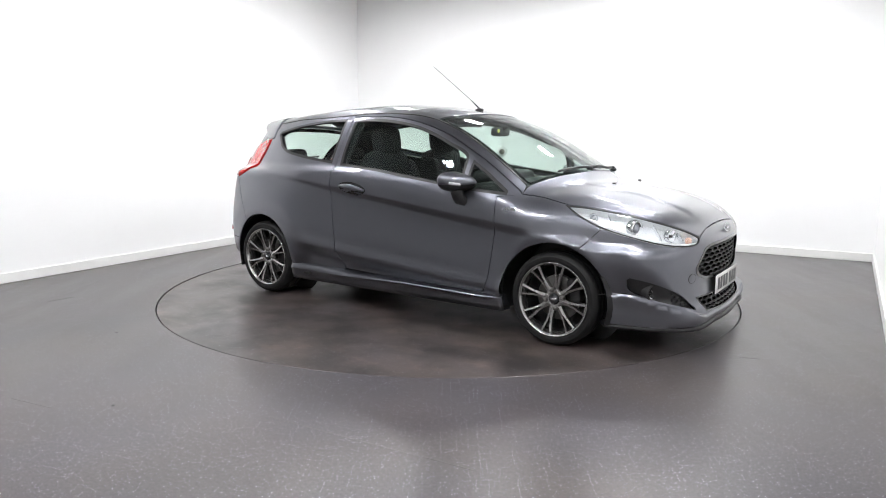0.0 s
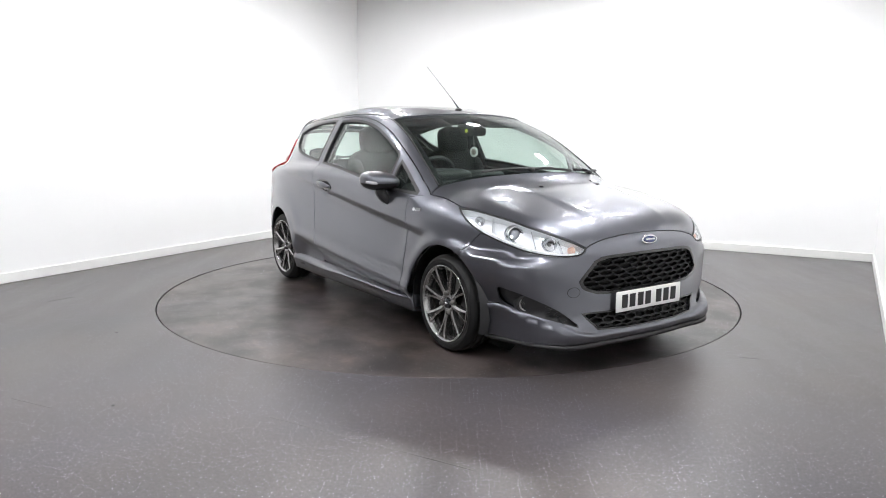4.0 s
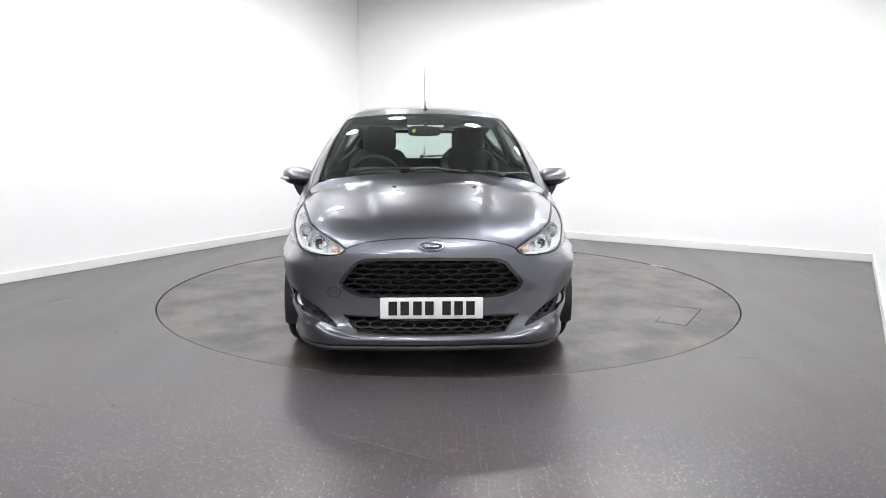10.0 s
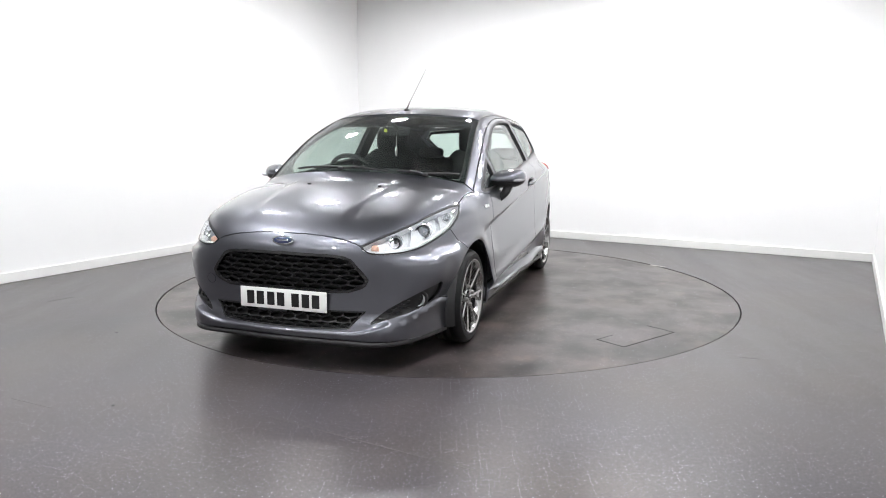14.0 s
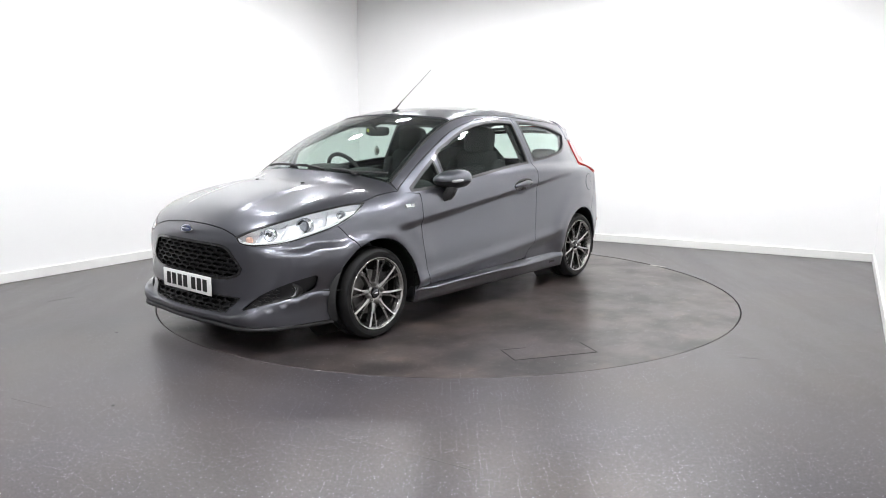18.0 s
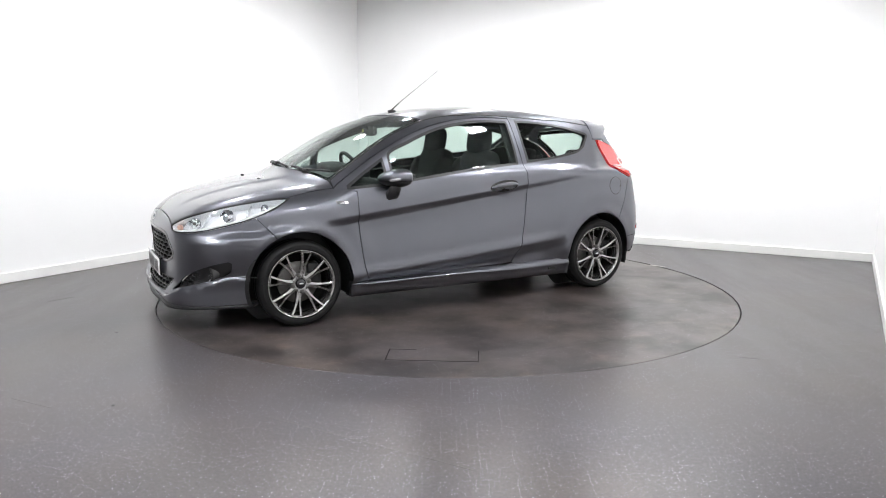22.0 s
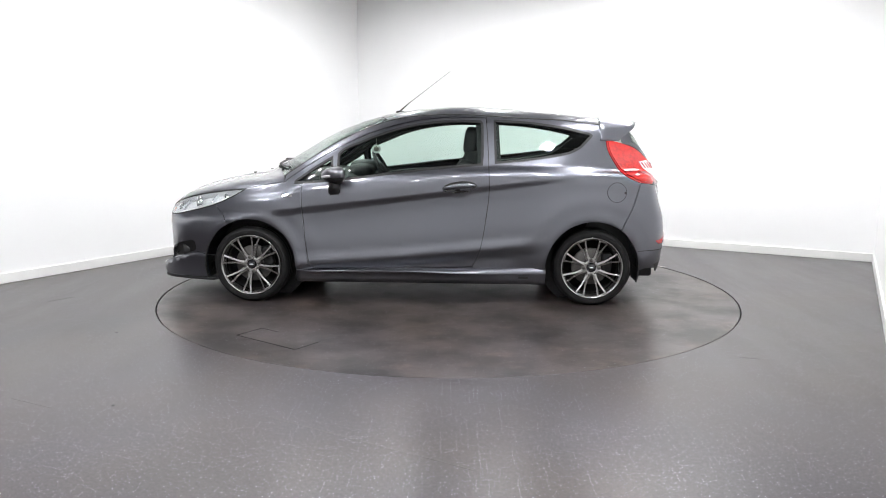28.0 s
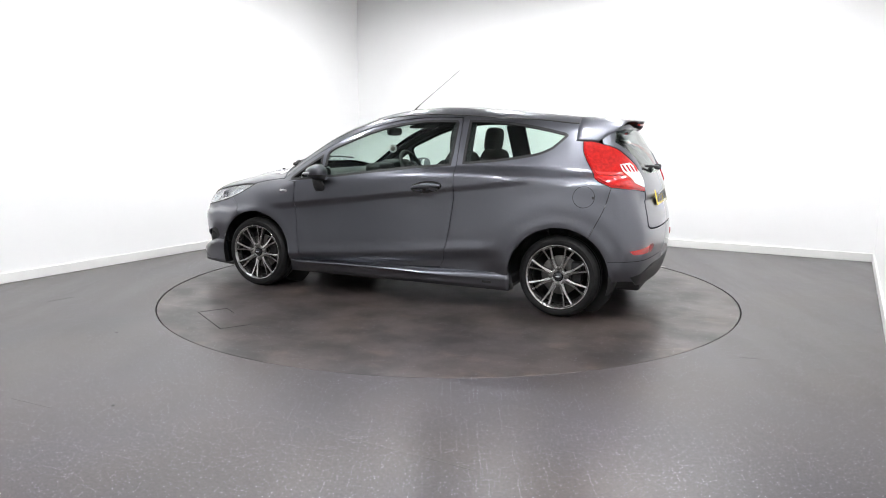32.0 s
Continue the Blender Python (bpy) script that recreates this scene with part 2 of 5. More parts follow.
def ring_floor():
    """The floor round the turntable, with a round opening."""
    bm = bmesh.new()
    n = 256
    inner = [bm.verts.new((math.cos(2 * math.pi * i / n) * (TABLE_R + 0.005), math.sin(2 * math.pi * i / n) * (TABLE_R + 0.005), 0)) for i in range(n)]
    low = [bm.verts.new((v.co.x, v.co.y, -0.03)) for v in inner]
    c, s = math.cos(radians(ROOM_DEG)), math.sin(radians(ROOM_DEG))
    outer = []
    for v in inner:
        d = Vector((v.co.x, v.co.y)).normalized()
        u, w = d.x * c + d.y * s, -d.x * s + d.y * c
        k = min((ROOM_U1 + 0.1) / u if u > 1e-6 else (ROOM_U0 - 0.1) / u if u < -1e-6 else 1e9,
                (ROOM_V1 + 0.1) / w if w > 1e-6 else (ROOM_V0 - 0.1) / w if w < -1e-6 else 1e9)
        outer.append(bm.verts.new((d.x * k, d.y * k, 0)))
    for cu, cv in ((ROOM_U0 - 0.1, ROOM_V0 - 0.1), (ROOM_U1 + 0.1, ROOM_V0 - 0.1), (ROOM_U1 + 0.1, ROOM_V1 + 0.1), (ROOM_U0 - 0.1, ROOM_V1 + 0.1)):
        p = Vector((cu * c - cv * s, cu * s + cv * c, 0))
        near = min(outer, key=lambda q: (q.co - p).length)
        near.co = p
    for i in range(n):
        j = (i + 1) % n
        bm.faces.new((inner[i], outer[i], outer[j], inner[j]))
        bm.faces.new((inner[j], low[j], low[i], inner[i]))
    me = bpy.data.meshes.new("floor")
    bm.to_mesh(me)
    bm.free()
    me.materials.append(M_FLOOR)
    return tagged(new("floor", me), "dark grey speckled vinyl floor with scuffs and glitter flecks", "floor", kind="structure")


def floor_marks(floor):
    """A weld line of the vinyl, scratches and specks."""
    weld = mat("pale_vinyl_weld", (0.105, 0.10, 0.095), 0.35, vary=0.3, scale=30)
    dark = mat("dark_scratch", (0.02, 0.02, 0.02), 0.6)
    pale = mat("pale_tape_scrap", (0.6, 0.58, 0.55), 0.6)

    def line(name, a, b, w, m):
        d = (Vector(b) - Vector(a))
        n = Vector((-d.y, d.x)).normalized() * w / 2
        bm = bmesh.new()
        lo = [bm.verts.new((q.x, q.y, 0.0)) for q in (Vector(a) + n, Vector(a) - n, Vector(b) - n, Vector(b) + n)]
        hi = [bm.verts.new((q.co.x, q.co.y, 0.0008)) for q in lo]
        bm.faces.new(hi)
        for i in range(4):
            bm.faces.new((lo[i], lo[(i + 1) % 4], hi[(i + 1) % 4], hi[i]))
        bmesh.ops.recalc_face_normals(bm, faces=bm.faces)
        part(name, bm, m, floor, smooth=False)

    line("vinyl_weld", (-0.78, -2.743), (0.10, -3.236), 0.005, weld)
    line("scratch", (-2.948, -0.6), (-2.834, -0.449), 0.006, dark)
    line("scratch", (-2.049, -2.539), (-1.80, -2.654), 0.005, weld)
    line("scratch", (1.647, -1.843), (1.745, -1.871), 0.004, dark)
    line("tape_scrap", (1.937, 1.045), (2.044, 0.93), 0.03, pale)
    for x, y in ((-2.068, -1.416), (-1.531, -2.622)):
        part("speck", moved_disc(x, y, 0.010), dark, floor, smooth=False)


def moved_disc(x, y, r):
    bm = lathe_bm([(0.0, 0.001), (r, 0.001), (r, 0.0)], 14, "z")
    bm.transform(Matrix.Translation((x, y, 0)))
    return bm


def make_room():
    floor_marks(ring_floor())
    pit = lathe_bm([(0.001, -0.05), (TABLE_R + 0.2, -0.05)], 64, "z")
    me = bpy.data.meshes.new("subfloor")
    pit.to_mesh(me)
    pit.free()
    me.materials.append(M_GAP)
    tagged(new("subfloor", me), "black shadow gap below the turntable edge", "floor", kind="structure")
    a, t = 0.15, 0.018
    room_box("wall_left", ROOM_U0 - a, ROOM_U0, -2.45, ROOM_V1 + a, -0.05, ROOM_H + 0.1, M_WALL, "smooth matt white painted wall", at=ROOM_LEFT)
    # unseen stretch of wall, made grey so the car doors reflect something darker
    room_box("wall_entrance", ROOM_U0 - a, ROOM_U0, ROOM_V0 - a, -2.45, -0.05, ROOM_H + 0.1, M_UNSEEN, "plain dark grey unseen wall, added to darken the car's reflections", at=ROOM_LEFT)
    room_box("wall_back", ROOM_U0 - 0.05, ROOM_U1, ROOM_V1, ROOM_V1 + a, -0.05, ROOM_H + 0.1, M_WALL, "smooth matt white painted wall")
    room_box("wall_right", ROOM_U1, ROOM_U1 + a, ROOM_V0 - a, ROOM_V1 + a, -0.05, ROOM_H + 0.1, M_WALL, "smooth matt white painted wall")
    room_box("wall_front", ROOM_U0 - 0.2, ROOM_U1, ROOM_V0 - a, ROOM_V0, -0.05, ROOM_H + 0.1, M_REAR, "plain off-white painted wall")
    room_box("ceiling", ROOM_U0 - 0.2, ROOM_U1, ROOM_V0, ROOM_V1, ROOM_H, ROOM_H + 0.1, M_CEIL, "plain grey painted ceiling")
    h = 0.085
    lab = "white gloss baseboard along the wall"
    room_box("baseboard_left", ROOM_U0, ROOM_U0 + t, -2.45, ROOM_V1 - t, 0.0, h, M_SKIRT, lab, 0.004, at=ROOM_LEFT)
    room_box("baseboard_back", ROOM_U0 + t + 0.06, ROOM_U1 - t, ROOM_V1 - t, ROOM_V1, 0.0, h, M_SKIRT, lab, 0.004)
    room_box("baseboard_right", ROOM_U1 - t, ROOM_U1, ROOM_V0 + t, ROOM_V1 - t, 0.0, h, M_SKIRT, lab, 0.004)
    for u, row in ((-1.95, (-1.0, 0.4)), (-1.65, (1.55,)), (-0.3, (1.7,)), (-1.3, (-2.6, -4.4)), (0.05, (-3.4, -5.4)), (1.0, (2.0,)), (1.85, (1.8, 0.3, -1.1, -2.6, -4.2, -5.8))):
        for v in row:
            lamp = thing("ceiling_light", "square white lit panel light set in the ceiling", "ceiling light", "panel lights of the ceiling")
            lamp.matrix_basis = ROOM @ pose(u, v, ROOM_H)
            part("diffuser", box_bm(-0.10, 0.10, -0.10, 0.10, -0.012, -0.004), M_PANEL, lamp, "glowing white diffuser", False)
            bars = [box_bm(-0.12, 0.12, s * 0.11 - 0.01, s * 0.11 + 0.01, -0.02, 0) for s in (-1, 1)]
            bars += [box_bm(s * 0.11 - 0.01, s * 0.11 + 0.01, -0.10, 0.10, -0.02, 0) for s in (-1, 1)]
            part("frame", join_bm(bars), M_SKIRT, lamp, "white metal frame", False)


make_room()


def make_turntable():
    table = thing("turntable", "round floor-level vehicle turntable with grey speckled vinyl", "turntable")
    part("platform", lathe_bm([(0.001, 0.0), (0.6, 0.0), (1.2, 0.0), (TABLE_R - 0.007, 0.0), (TABLE_R - 0.004, -0.002), (TABLE_R - 0.004, -0.04)], 256, "z"),
         M_TABLE, table, smooth=False)
    ang = math.atan2(0.275, -0.435)
    hatch = pose(1.24, 1.505, 0, 0, 0, math.degrees(ang))
    w, d = 0.515, 0.20
    bars = [box_bm(0, w, -0.003, 0.003, -0.004, 0.0012), box_bm(0, w * 0.3, d - 0.002, d + 0.002, -0.004, 0.001),
            box_bm(-0.003, 0.003, 0, d, -0.004, 0.0012), box_bm(w - 0.002, w + 0.002, 0, d, -0.004, 0.001)]
    bm = join_bm(bars)
    bm.transform(hatch)
    part("hatch_seam", bm, M_GAP, table, "dark open seam of a rectangular access hatch", False)
    return table


TABLE = make_turntable()


# ---------------------------------------------------------------- car body surface
# car space: x forward from the rear axle, y to the car's left, z up
def curve(xs, ys):
    """A smooth monotone-safe curve through a few keys."""
    xs, ys = np.array(xs, float), np.array(ys, float)
    d = np.diff(ys) / np.diff(xs)
    m = np.zeros_like(ys)
    m[0], m[-1] = d[0], d[-1]
    for i in range(1, len(xs) - 1):
        m[i] = 0 if d[i - 1] * d[i] <= 0 else 2 * d[i - 1] * d[i] / (d[i - 1] + d[i])

    def f(x):
        x = np.asarray(x, float)
        i = np.clip(np.searchsorted(xs, x) - 1, 0, len(xs) - 2)
        h = xs[i + 1] - xs[i]
        t = (x - xs[i]) / h
        tc = np.clip(t, 0, 1)
        v = ((2 * tc**3 - 3 * tc**2 + 1) * ys[i] + (tc**3 - 2 * tc**2 + tc) * h * m[i]
             + (-2 * tc**3 + 3 * tc**2) * ys[i + 1] + (tc**3 - tc**2) * h * m[i + 1])
        return v + np.where(t < 0, t * h * m[0], 0) + np.where(t > 1, (t - 1) * h * m[-1], 0)
    return f


def sstep(a, b, x):
    t = np.clip((x - a) / (b - a), 0, 1)
    return t * t * (3 - 2 * t)


def smax(a, b, k):
    h = np.maximum(k - np.abs(a - b), 0)
    return np.maximum(a, b) + h * h / (4 * k)


WHEEL_F, WHEEL_R, WHEEL_Z, ARCH_R = 2.489, 0.0, 0.28, 0.338
plan_w = curve([-0.75, -0.55, -0.35, -0.18, 0.05, 0.5, 1.2, 2.0, 2.4, 2.7, 2.95, 3.15, 3.35], [0.58, 0.675, 0.738, 0.775, 0.808, 0.838, 0.846, 0.842, 0.824, 0.776, 0.720, 0.648, 0.56])
crease_z = curve([-0.6, 0.1, 0.77, 1.12, 2.25, 2.6], [1.0, 0.945, 0.863, 0.82, 0.688, 0.655])
crease_k = curve([-0.3, 0.2, 0.7, 1.1, 1.9, 2.18, 2.35], [0.0, 0.25, 0.6, 1.0, 1.0, 0.75, 0.0])
belt_z = curve([-0.7, -0.3, 0.2, 0.77, 1.32, 1.79, 2.3, 2.45, 2.6, 2.8, 2.95, 3.1, 3.22, 3.35], [0.955, 0.965, 0.985, 0.985, 0.962, 0.93, 0.945, 0.937, 0.92, 0.88, 0.84, 0.786, 0.729, 0.64])
nose_x = curve([0.1, 0.17, 0.21, 0.25, 0.30, 0.42, 0.55, 0.63, 0.68, 0.72, 0.80], [3.24, 3.275, 3.29, 3.285, 3.262, 3.258, 3.262, 3.26, 3.245, 3.222, 3.16])
tail_x = curve([0.15, 0.25, 0.35, 0.5, 0.62, 0.75, 0.9, 1.0, 1.1], [-0.50, -0.56, -0.585, -0.60, -0.59, -0.555, -0.515, -0.49, -0.45])
roof_z = curve([-0.6, -0.30, 0.0, 0.35, 0.67, 0.95, 1.25, 1.45, 1.66, 1.87, 2.09, 2.29, 2.5], [1.27, 1.335, 1.366, 1.40, 1.425, 1.437, 1.418, 1.382, 1.316, 1.228, 1.106, 0.985, 0.85])
glass_rx = curve([0.9, 1.0, 1.15, 1.30, 1.4], [-0.53, -0.495, -0.415, -0.32, -0.25])
green_w = curve([-0.6, -0.35, -0.2, -0.1, 0.0, 0.3, 1.0, 1.7, 2.1, 2.4], [0.50, 0.60, 0.658, 0.697, 0.728, 0.780, 0.802, 0.798, 0.77, 0.735])


door_line = curve([0.4, 0.75, 1.4, 2.05], [0.47, 0.435, 0.372, 0.318])


lip_side = curve([2.6, 2.80, 2.93, 3.09, 3.25], [0.350, 0.354, 0.350, 0.302, 0.251])


def lower_side(x, z):
    dz = z - crease_z(x)
    k = crease_k(x)
    y = plan_w(x)
    y = y - 0.06 * np.maximum(dz, 0) - 1.4 * np.maximum(dz - 0.06, 0) ** 2
    band = 0.030 + 0.012 * sstep(1.0, 2.1, x)
    y = y - k * 0.027 * np.clip(-dz / band, 0, 1) * sstep(-0.38, -0.08, dz)
    mid_x = sstep(2.36, 2.12, x) * sstep(0.35, 0.6, x)
    zl = door_line(x)
    y = y + mid_x * (0.014 * sstep(zl + 0.07, zl - 0.012, z) - 0.050 * sstep(zl - 0.008, zl - 0.10, z))
    y = y - (1 - mid_x) * 0.030 * sstep(0.36, 0.22, z) * sstep(2.9, 2.6, x)
    zs = lip_side(x)
    y = y + 0.017 * sstep(2.62, 2.74, x) * sstep(zs + 0.004, zs - 0.014, z)
    mid = np.clip((z - 0.55) / 0.4, -1, 1)
    y = y - 0.008 * mid * mid
    for cx, amp in ((WHEEL_F, 0.014), (WHEEL_R, 0.013)):
        r = np.hypot(x - cx, z - WHEEL_Z)
        ahead = sstep(2.90, 2.72, x) if cx > 1 else 1.0
        y = y + amp * ahead * np.exp(-((r - 0.36) / 0.055) ** 2) * (z > 0.1)
        up = np.clip((z - WHEEL_Z) / 0.2, 0, 1)
        y = y + (0.011 if cx < 1 else 0.008) * ahead * up * np.exp(-((r - 0.47) / 0.08) ** 2)
    return y


lip_z = curve([0.0, 0.38, 0.48, 0.60, 0.72, 0.80], [0.214, 0.216, 0.238, 0.287, 0.338, 0.372])


def front_x(y, z):
    a = np.abs(y)
    zl = lip_z(a)
    lip = sstep(zl + 0.004, zl - 0.012, z)
    return nose_x(z) - 0.22 * a**2 - 0.48 * a**6 + lip * (0.010 + 0.034 * sstep(0.25, 0.55, a))


def body(x, y, z):
    """Below zero inside the car's outer shape; near its skin, about the distance in metres."""
    a = np.abs(y)
    side = a - lower_side(x, z)
    ridge = 0.37 - 0.10 * np.clip((x - 2.4) / 0.8, 0, 1)
    hood = (belt_z(x) - (0.045 * a**2 + 0.15 * a**4) * sstep(1.95, 2.4, x) + 0.010 * sstep(ridge + 0.035, ridge - 0.035, a) * sstep(1.9, 2.2, x) * sstep(3.25, 3.0, x))
    top = (z - hood) * 0.96
    low = smax(side, top, 0.05 + 0.05 * sstep(0.6, 0.0, x) + 0.08 * sstep(2.0, 2.3, x))
    low = smax(low, (x - front_x(y, z)) * 0.95, 0.09)
    tail = tail_x(z) + 0.12 * a**2 + 0.30 * a**6
    low = smax(low, (tail - x) * 0.95, 0.08)
    low = np.maximum(low, 0.165 - z)
    up = np.maximum(z - 0.95, 0.0)
    gside = (a - (green_w(x) - 0.44 * up - 0.22 * np.maximum(up, 0) ** 2)) * 0.91
    xs = x + 0.30 * (a**2 - 0.36) * sstep(1.1, 1.9, x)
    slope = np.abs(roof_z(xs + 0.02) - roof_z(xs - 0.02)) / 0.04
    groof = (z - (roof_z(xs) - 0.10 * (a**2 - 0.16) - 0.12 * a**4)) / np.sqrt(1 + slope**2)
    green = smax(gside, groof, 0.09)
    grear = (glass_rx(z) + 0.16 * a**2 + 0.25 * a**6 - x) * 0.85
    green = smax(green, grear, 0.07)
    green = np.maximum(green, 0.82 - z)
    return -smax(-low, -green, 0.035)


def march(o, d, reach=1.6):
    """First place on the skin along rays from o along d."""
    n = len(o)
    t_hit = np.full(n, np.nan)
    lo, hi = np.zeros(n), np.full(n, reach)
    found = np.zeros(n, bool)
    for t in np.linspace(0, reach, 61)[1:]:
        q = o + d * t
        inside = body(q[:, 0], q[:, 1], q[:, 2]) < 0
        now = inside & ~found
        hi[now] = t
        lo[~found & ~now] = t
        found |= now
    for _ in range(17):
        mid = (lo + hi) / 2
        q = o + d * mid[:, None]
        inside = body(q[:, 0], q[:, 1], q[:, 2]) < 0
        hi = np.where(inside, mid, hi)
        lo = np.where(inside, lo, mid)
    return o + d * hi[:, None]


def normals_of(p, e=0.004):
    g = np.empty_like(p)
    for i in range(3):
        q = p.copy()
        q[:, i] += e
        a = body(q[:, 0], q[:, 1], q[:, 2])
        q[:, i] -= 2 * e
        g[:, i] = a - body(q[:, 0], q[:, 1], q[:, 2])
    return g / np.maximum(np.linalg.norm(g, axis=1), 1e-9)[:, None]


AX_F, AX_R, RAD = 2.2, 0.35, 0.85


def on_side(uv):
    uv = np.asarray(uv, float)
    o = np.stack([uv[:, 0], np.full(len(uv), 1.2), uv[:, 1]], 1)
    return march(o, np.tile([0.0, -1.0, 0.0], (len(uv), 1)), 1.2)


def on_top(uv):
    uv = np.asarray(uv, float)
    o = np.stack([uv[:, 0], uv[:, 1], np.full(len(uv), 1.7)], 1)
    return march(o, np.tile([0.0, 0.0, -1.0], (len(uv), 1)))


def on_front(uv):
    uv = np.asarray(uv, float)
    o = np.stack([np.full(len(uv), 3.6), uv[:, 0], uv[:, 1]], 1)
    return march(o, np.tile([-1.0, 0.0, 0.0], (len(uv), 1)))


def radial(axis, sign):
    def on_round(uv):
        uv = np.asarray(uv, float)
        a = uv[:, 0] / RAD
        d = np.stack([-sign * np.cos(a), -np.sin(a), np.zeros(len(a))], 1)
        o = np.stack([np.full(len(a), axis), np.zeros(len(a)), uv[:, 1]], 1) - d * 1.6
        return march(o, d)
    return on_round


on_nose, on_tail = radial(AX_F, 1), radial(AX_R, -1)


def to_side(p):
    return np.stack([p[:, 0], p[:, 2]], 1)


def to_top(p):
    return p[:, :2].copy()


def to_nose(p):
    return np.stack([np.arctan2(p[:, 1], p[:, 0] - AX_F) * RAD, p[:, 2]], 1)


def to_tail(p):
    return np.stack([np.arctan2(p[:, 1], AX_R - p[:, 0]) * RAD, p[:, 2]], 1)


def deg(pts):
    """Keys of (degrees round the nose or tail, height) to that panel's flat space."""
    return [(radians(a) * RAD, z) for a, z in pts]


def spline(pts, step=0.02):
    """A smooth line through a few keys, evenly stepped."""
    q = np.array(pts, float)
    if len(q) == 2:
        n = max(2, int(np.linalg.norm(q[1] - q[0]) / step) + 1)
        return q[0] + (q[1] - q[0]) * np.linspace(0, 1, n)[:, None]
    e = np.vstack([2 * q[0] - q[1], q, 2 * q[-1] - q[-2]])
    out = []
    for i in range(1, len(e) - 2):
        n = max(2, int(np.linalg.norm(e[i + 1] - e[i]) / step) + 1)
        t = np.linspace(0, 1, n, endpoint=False)[:, None]
        a, b, c, d = e[i - 1], e[i], e[i + 1], e[i + 2]
        out.append(0.5 * (2 * b + (c - a) * t + (2 * a - 5 * b + 4 * c - d) * t**2 + (3 * b - a - 3 * c + d) * t**3))
    out.append(q[-1:])
    return np.vstack(out)


def arc(cx, cz, r, a0, a1, n=24):
    a = np.radians(np.linspace(a0, a1, n))
    return np.stack([cx + r * np.cos(a), cz + r * np.sin(a)], 1)


def loop(*lines):
    """Joins lines end to end into one outline, evenly stepped."""
    q = np.vstack([np.asarray(x, float) for x in lines])
    keep = [0]
    for i in range(1, len(q)):
        if np.linalg.norm(q[i] - q[keep[-1]]) > 0.003:
            keep.append(i)
    q = q[keep]
    if np.linalg.norm(q[0] - q[-1]) < 0.003:
        q = q[:-1]
    out = []
    for i in range(len(q)):
        a, b = q[i], q[(i + 1) % len(q)]
        n = max(1, int(np.linalg.norm(b - a) / 0.02))
        out += [a + (b - a) * k / n for k in range(n)]
    return np.array(out)


def inset(poly, d):
    """The outline moved inwards by d (outwards below zero)."""
    area = 0.5 * np.sum(poly[:, 0] * np.roll(poly[:, 1], -1) - np.roll(poly[:, 0], -1) * poly[:, 1])
    t = np.roll(poly, -1, 0) - poly
    t /= np.maximum(np.linalg.norm(t, axis=1), 1e-9)[:, None]
    n = np.stack([-t[:, 1], t[:, 0]], 1) * np.sign(area)
    m = n + np.roll(n, 1, 0)
    ln = np.linalg.norm(m, axis=1)
    m = m / np.maximum(ln, 0.5)[:, None]
    return poly + m * d / np.maximum(np.sum(m * n, axis=1), 0.4)[:, None]


def within(poly, q):
    x, y = q[:, 0], q[:, 1]
    c = np.zeros(len(q), bool)
    for (x0, y0), (x1, y1) in zip(poly, np.roll(poly, -1, 0)):
        hit = ((y0 > y) != (y1 > y)) & (x < (x1 - x0) * (y - y0) / (y1 - y0 + 1e-12) + x0)
        c ^= hit
    return c


def fill(outer, holes, step, guides=()):
    """Even triangles that fill an outline less its holes: flat places, triangles."""
    verts, edges = [], []
    for poly in (outer, *holes):
        k = len(verts)
        verts += [tuple(v) for v in poly]
        edges += [(k + i, k + (i + 1) % len(poly)) for i in range(len(poly))]
    lo, hi = outer.min(0), outer.max(0)
    xs, ys = np.arange(lo[0], hi[0], step), np.arange(lo[1], hi[1], step)
    gx, gy = np.meshgrid(xs, ys)
    gx = gx + (np.arange(len(ys)) % 2)[:, None] * step * 0.5
    g = np.stack([gx.ravel(), gy.ravel()], 1)
    ok = within(inset(outer, step * 0.45), g) & within(outer, g)
    for h in holes:
        ok &= ~within(inset(h, -step * 0.45), g)
    for line in guides:
        line = np.asarray(line, float)
        keep = within(inset(outer, 0.008), line) & within(outer, line)
        for h in holes:
            keep &= ~within(inset(h, -0.008), line)
        gaps = np.min(np.linalg.norm(g[:, None, :] - line[None, :, :], axis=2), axis=1)
        ok &= gaps > min(0.012, step * 0.4)
        for i in range(len(line)):
            if keep[i]:
                if i and keep[i - 1]:
                    edges.append((len(verts) - 1, len(verts)))
                verts.append(tuple(line[i]))
    verts += [tuple(v) for v in g[ok]]
    res = delaunay_2d_cdt([Vector(v) for v in verts], edges, [], 0, 1e-6)
    uv = np.array([tuple(v) for v in res[0]])
    tris = np.array([f for f in res[2]])
    mid = uv[tris].mean(1)
    keep = within(outer, mid)
    for h in holes:
        keep &= ~within(h, mid)
    return uv, tris[keep]


def flip_y(p):
    return p * np.array([1.0, -1.0, 1.0])


